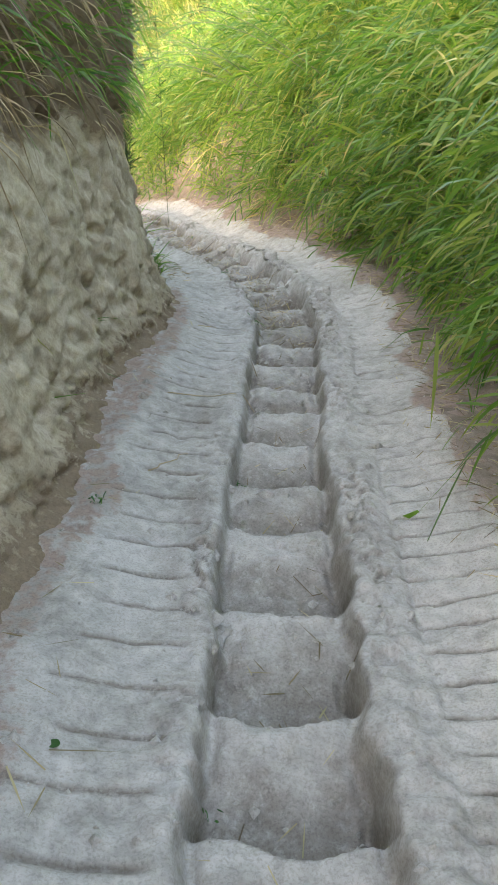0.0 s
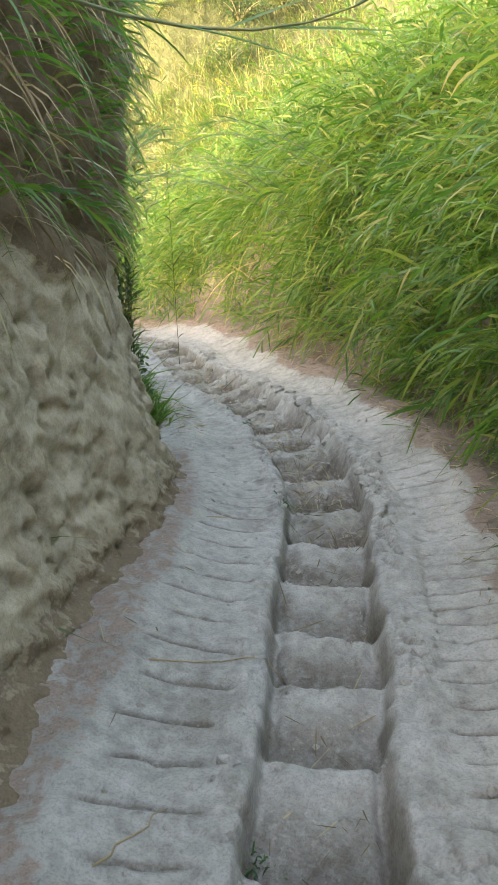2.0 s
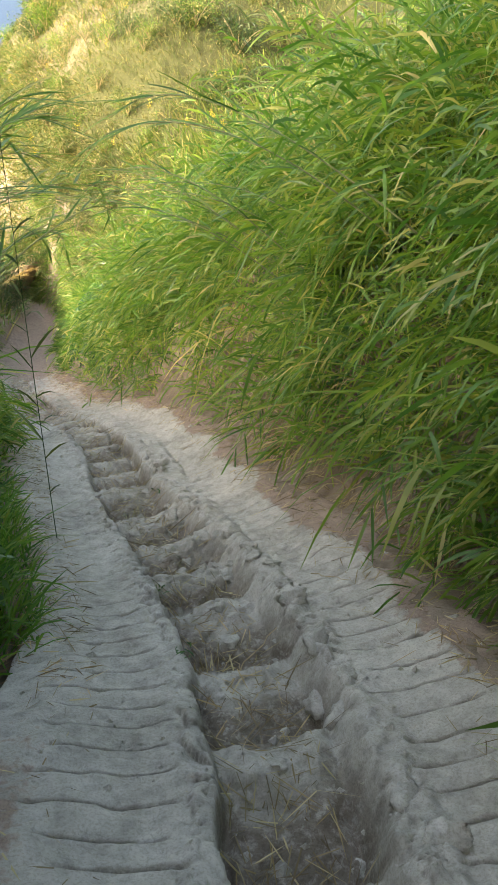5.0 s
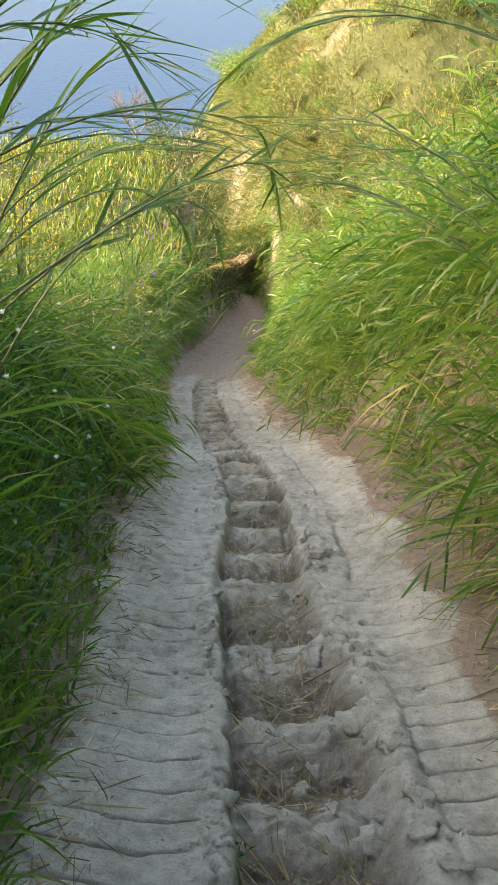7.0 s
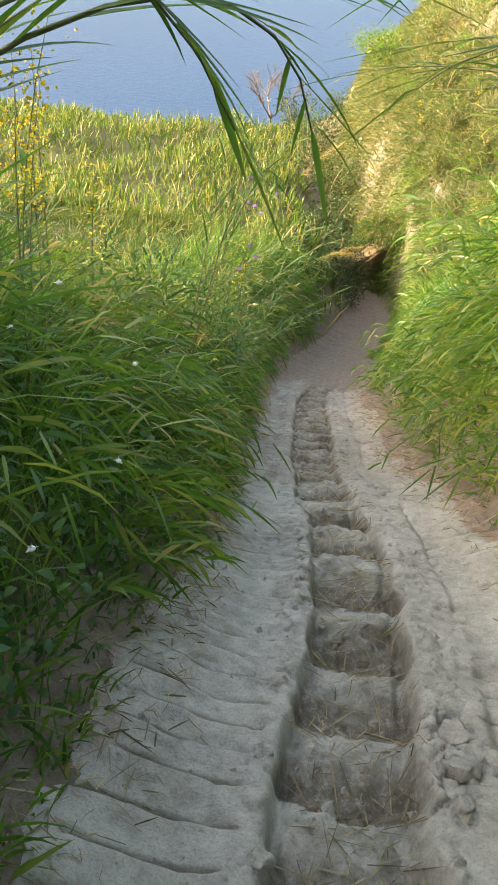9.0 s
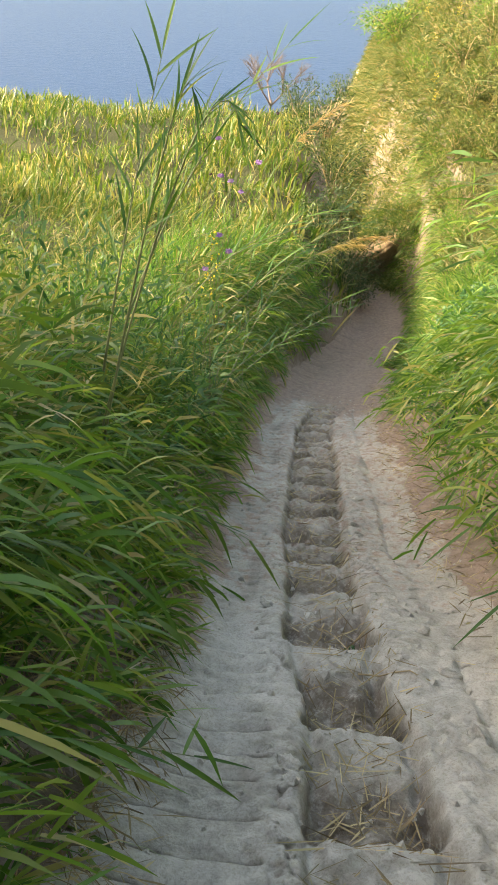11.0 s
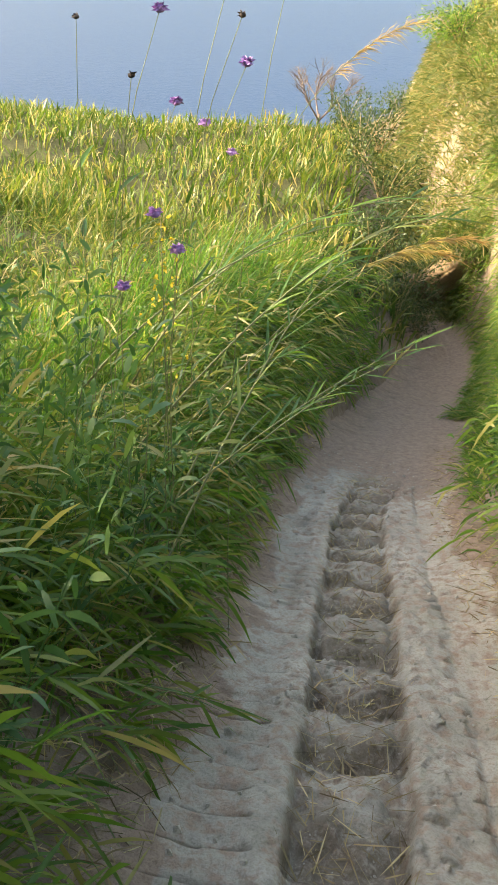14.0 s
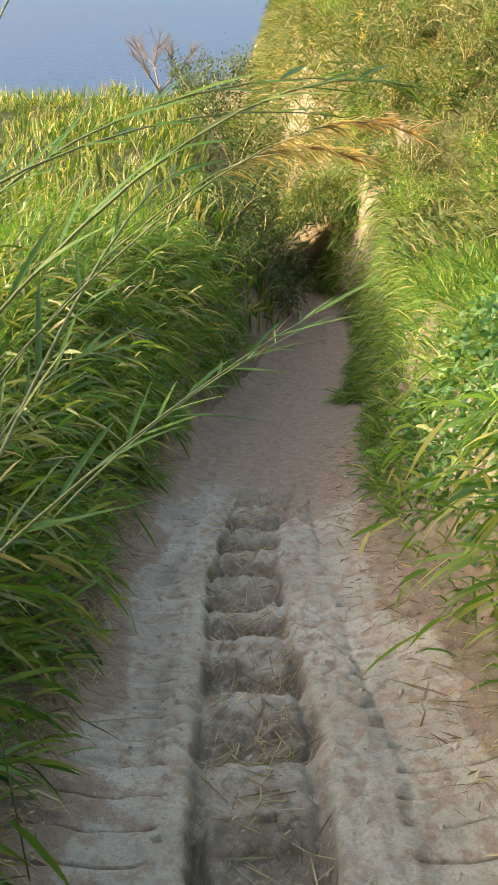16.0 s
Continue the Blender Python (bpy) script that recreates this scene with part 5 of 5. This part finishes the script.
def outcrop(x, y, wide, tall, label="bare pale clay outcrop on the far slope"):
    """A weathered clay face that stands out of the slope."""
    g = float(ground_height(np.array([x]), np.array([y]))[0])
    bm = bmesh.new()
    bmesh.ops.create_icosphere(bm, subdivisions=4, radius=1.0)
    for v in bm.verts:
        k = 1 + 0.35 * noise.fractal(v.co * 1.7 + Vector((x, y, 0)), 1.0, 2.0, 5)
        v.co = Vector((v.co.x * wide * k, v.co.y * wide * 0.5 * k, v.co.z * tall * k))
    for f in bm.faces:
        f.smooth = True
    me = bpy.data.meshes.new("clay_outcrop")
    bm.to_mesh(me)
    bm.free()
    me.materials.append(CLIFF)
    ob = new("clay_outcrop", me)
    ob.location, ob.rotation_euler = (x + 0.4, y + 0.2, g - 0.6 * tall), (0.5, 0.0, 0.5)
    tagged(ob, label, "outcrop", "clay outcrops")


for x, y, wide, tall in ((-12.0, 35.8, 0.8, 0.7), (-11.4, 35.0, 0.6, 0.5)):
    outcrop(x, y, wide, tall)


# ---- weeds, litter, stones ----
def broad_weeds(name, n, s0, s1, d0, d1, label, height=0.35, leaf=0.05):
    p, s, d = clumped(n, s0, s1, d0, d1, 0.25, 0.4)
    p[:, 2] += rng.uniform(0.02, height, len(p))
    w = lean(s, d, 0.5, 0.3, 0.0, 0.7)
    g = [ribbon_arrays(p, w, rng.uniform(0.6, 1.3, len(p)) * leaf, leaf * rng.uniform(0.4, 0.6, len(p)), rng.uniform(0.1, 0.6, len(p)), rows=4, profile=(0.3, 1.0, 0.85))]
    stuff(name, g, WEED_LEAF, label, "weeds")


broad_weeds("bank_weeds", 3500, 5.5, 9.5, 0.95, 1.5, "broad-leaved green weeds at the foot of the bank", 0.45)
broad_weeds("verge_weeds", 3000, 7.2, 10.5, -1.5, -0.75, "small-leaved weeds among the shaded grass", 0.5, 0.04)
broad_weeds("lower_weeds", 3500, 13.5, 17.5, 0.8, 1.5, "bright broad-leaved weeds beside the lower path", 0.4)


def path_height(s, d):
    x, y, z = from_axis(s, d)
    return x, y, z + path_relief(s, d)[0]


def lying(s, d, length, width, lift):
    """Bits that lie along the surface of the path."""
    ang = rng.random(len(s)) * math.tau
    x0, y0, z0 = path_height(s, d)
    x1, y1, z1 = path_height(s + np.cos(ang) * length, d + np.sin(ang) * length)
    a, b = np.stack([x0, y0, z0 + lift], 1), np.stack([x1, y1, z1 + lift], 1)
    return ribbon_arrays(a, b - a, np.linalg.norm(b - a, axis=1), width, 0.0, rows=3, profile=(0.8, 1.0), flat=np.tile(np.array([[0.0, 0.3, 1.0]]), (len(s), 1)) + rng.normal(size=(len(s), 3)) * 0.4)


def litter():
    """Straw, stalks and crumbs that lie on the clay."""
    n = 7500
    s = rng.uniform(1.5, 18.0, n)
    d = np.where(rng.random(n) < 0.6, rng.uniform(-0.16, 0.14, n), np.where(rng.random(n) < 0.5, rng.uniform(0.48, 0.74, n), -rng.uniform(0.5, 0.68, n)))
    keep = (rng.random(n) < 0.25 + 0.75 * smooth(3, 9, s)) & ~((d < -0.4) & (s < 6.5) & (rng.random(n) < 0.6))
    lips = np.array(LIPS)
    i = np.clip(np.searchsorted(lips, s) - 1, 0, len(lips) - 2)
    u = (s - lips[i]) / (lips[i + 1] - lips[i])
    keep &= (np.abs(d) > 0.2) | (rng.random(n) > u)
    s, d = s[keep], d[keep]
    extra = rng.uniform(5.0, 17.5, 2600)
    s, d = np.concatenate([s, extra]), np.concatenate([d, rng.uniform(-0.15, 0.13, len(extra))])
    length = np.concatenate([rng.gamma(2.0, 0.028, len(s) - len(extra)) + 0.015, rng.uniform(0.04, 0.16, len(extra))])
    g = [lying(s, d, length, rng.uniform(0.002, 0.0055, len(s)), 0.007)]
    stuff("straw_litter", g, STRAW_MAT, "dry straw and stalks scattered on the steps", "straw")
    n = 2600
    s, d = rng.uniform(1.3, 18.0, n), rng.normal(size=n) * 0.4
    d = np.clip(d, -0.7, 0.85)
    x, y, z = path_height(s, np.clip(d, -0.7, 0.72))
    x, y, _ = from_axis(s, np.clip(d, -0.7, 0.72))
    r = rng.gamma(1.5, 0.0035, n) + 0.002
    shape = np.array([(1, 0, 0), (0, 1, 0), (-1, 0, 0), (0, -1, 0), (0.2, 0.1, 0.9), (0, 0, -0.7)])
    tri = np.array([(0, 1, 4), (1, 2, 4), (2, 3, 4), (3, 0, 4), (1, 0, 5), (2, 1, 5), (3, 2, 5), (0, 3, 5)])
    v = np.stack([x, y, z], 1)[:, None, :] + shape[None] * (r[:, None, None] * rng.uniform(0.6, 1.3, (n, 6, 1)))
    f = (np.arange(n) * 6)[:, None, None] + tri[None]
    tagged(mesh_object("clay_crumbs", v.reshape(-1, 3), f.reshape(-1, 3), CLAY, False), "small clay crumbs and grit on the path", "crumbs", kind="stuff")


litter()


def verge_litter():
    n = 9000
    s = rng.uniform(2.2, 18.5, n)
    d = np.where((rng.random(n) < 0.6) | (s < 6.8), np.where(s > 11, rng.uniform(0.42, 1.0, n), rng.uniform(0.6, 1.1, n)), -rng.uniform(0.48, 0.85, n))
    x, y, _ = from_axis(s, d)
    z = np.maximum(ground_height(x, y), np.where(np.abs(d) < 0.72, path_height(s, np.clip(d, -0.72, 0.72))[2], -99))
    ang = rng.random(n) * math.tau
    w = np.stack([np.cos(ang), np.sin(ang), -0.3 * np.sin(ang) + rng.normal(size=n) * 0.25], 1)
    g = [ribbon_arrays(np.stack([x, y, z + 0.008], 1), w, rng.gamma(2.0, 0.022, n) + 0.012, rng.uniform(0.002, 0.006, n), 0.05, rows=3, profile=(0.6, 1.0))]
    stuff("dry_litter", g, STRAW_MAT, "dry brown stalks and leaf bits along the path edges", "litter")


verge_litter()


def twig(s, d, length, angle, label="thin dry twig lying on the clay path", thick=0.003):
    k = 6
    ss = np.array([s + math.cos(angle) * length * j / k for j in range(k + 1)])
    dd = np.array([d + math.sin(angle) * length * j / k + 0.01 * math.sin(j * 2.1) for j in range(k + 1)])
    x, y, z = path_height(ss, dd)
    z = np.maximum(z, np.linspace(z[0], z[-1], k + 1)) + thick
    origin = Vector((x[0], y[0], z[0]))
    holder = empty("twig", origin, label, "twig", "twigs on the path")
    pts = [Vector((a, b, c)) - origin for a, b, c in zip(x, y, z)]
    part("stick", tube(pts, [thick * (1 - 0.08 * j) for j in range(k + 1)], 5), TAN_STEM, holder)


for s, d, length, angle in ((3.9, -0.52, 0.42, 1.3), (3.2, -0.5, 0.22, 0.6), (8.45, 0.02, 0.3, 0.5), (9.65, 0.0, 0.28, 2.4), (10.5, -0.05, 0.2, 0.9), (14.45, -0.05, 0.34, 0.4),
                            (15.1, 0.05, 0.4, 0.3), (13.9, 0.0, 0.2, 1.3), (12.55, -0.1, 0.26, 0.7), (14.8, 0.45, 0.3, 0.3), (11.6, 0.02, 0.22, 2.0), (6.95, -0.02, 0.25, 1.0)):
    twig(s, d, length, angle)
for k in range(22):
    twig(picks.uniform(6.5, 16), picks.choice((picks.uniform(-0.1, 0.05), picks.uniform(0.42, 0.6), picks.uniform(-0.6, -0.45))), picks.uniform(0.1, 0.25), picks.uniform(0, 3.1), thick=0.002)


def clod(s, d, size, seed):
    """A broken lump of dry clay, half sunk in the edge of the trench."""
    x, y, z = path_height(np.array([s]), np.array([d]))
    bm = bmesh.new()
    bmesh.ops.create_icosphere(bm, subdivisions=3, radius=1.0)
    off = Vector((seed * 3.7, seed * 1.3, seed * 2.1))
    for v in bm.verts:
        k = 1 + 0.6 * noise.noise(v.co * 1.1 + off) + 0.45 * noise.noise(v.co * 2.4 + off) + 0.25 * noise.noise(v.co * 5.5 + off) + 0.12 * noise.noise(v.co * 11 + off)
        flat = max(-0.75, min(0.5 + 0.25 * noise.noise(v.co * 3 - off), v.co.z * k))
        v.co = Vector((v.co.x * k * size, v.co.y * k * size * 0.8, flat * size * 0.75))
    for f in bm.faces:
        f.smooth = True
    me = bpy.data.meshes.new("clay_clod")
    bm.to_mesh(me)
    bm.free()
    me.materials.append(CLAY)
    ob = new("clay_clod", me)
    ob.location, ob.rotation_euler = (float(x[0]), float(y[0]), float(z[0]) - 0.12 * size), (lumps.uniform(-0.5, 0.1), lumps.uniform(-0.3, 0.3), lumps.uniform(0, 6))
    tagged(ob, "broken pale clay clod on the worn trench edge", "clod", "clay clods along the trench")


lumps = random.Random(23)
for k in range(85):
    if k < 50:
        clod(lumps.uniform(5.3, 9.6), lumps.choice((lumps.uniform(0.10, 0.32), lumps.uniform(0.16, 0.28), lumps.uniform(-0.1, 0.12))), lumps.uniform(0.02, 0.055), k)
    else:
        clod(lumps.uniform(1.6, 14.5), lumps.choice((lumps.uniform(0.2, 0.32), lumps.uniform(-0.27, -0.2))), lumps.uniform(0.012, 0.035), k)


def tuft(s, d, n, size, label="small green weed tuft growing from the trench edge"):
    x, y, z = path_height(np.array([s]), np.array([d]))
    holder = empty("weed_tuft", (float(x[0]), float(y[0]), float(z[0])), label, "weed", "weeds on the path")
    ways = rng.normal(size=(n, 3)) * 0.6 + (0, 0, 1)
    v, f = join_arrays([ribbon_arrays(rng.normal(size=(n, 3)) * (0.02, 0.02, 0.003), ways, size * rng.uniform(0.5, 1.1, n), 0.006, 0.6, rows=4)])
    ob = mesh_object("leaves", v, f, WEED_LEAF)
    ob.parent = holder


for s, d, n, size in ((3.35, -0.17, 26, 0.07), (8.25, -0.17, 40, 0.09), (7.6, -0.18, 24, 0.06), (6.9, -0.19, 18, 0.05), (5.42, -0.2, 24, 0.07), (9.0, 0.16, 18, 0.05), (2.9, -0.62, 16, 0.06), (1.8, -0.19, 14, 0.05), (11.95, 0.05, 20, 0.06)):
    tuft(s, d, n, size)


def fallen_leaf(s, d, size, mat, label):
    x, y, z = path_height(np.array([s]), np.array([d]))
    me = leaf_mesh("fallen_leaf", 0.5, 0.2, mat)
    ob = new("fallen_leaf", me)
    ob.matrix_world = Matrix.Translation((float(x[0]), float(y[0]), float(z[0]) + 0.012)) @ Euler((-0.3, 0.1, 1.2)).to_matrix().to_4x4() @ Matrix.Scale(size, 4)
    tagged(ob, label, "leaf")


fallen_leaf(1.86, -0.5, 0.045, WEED_LEAF, "small green leaf lying on the pale clay")
fallen_leaf(13.45, -0.6, 0.16, REED_OBJECT, "broken green reed leaf on the path edge")
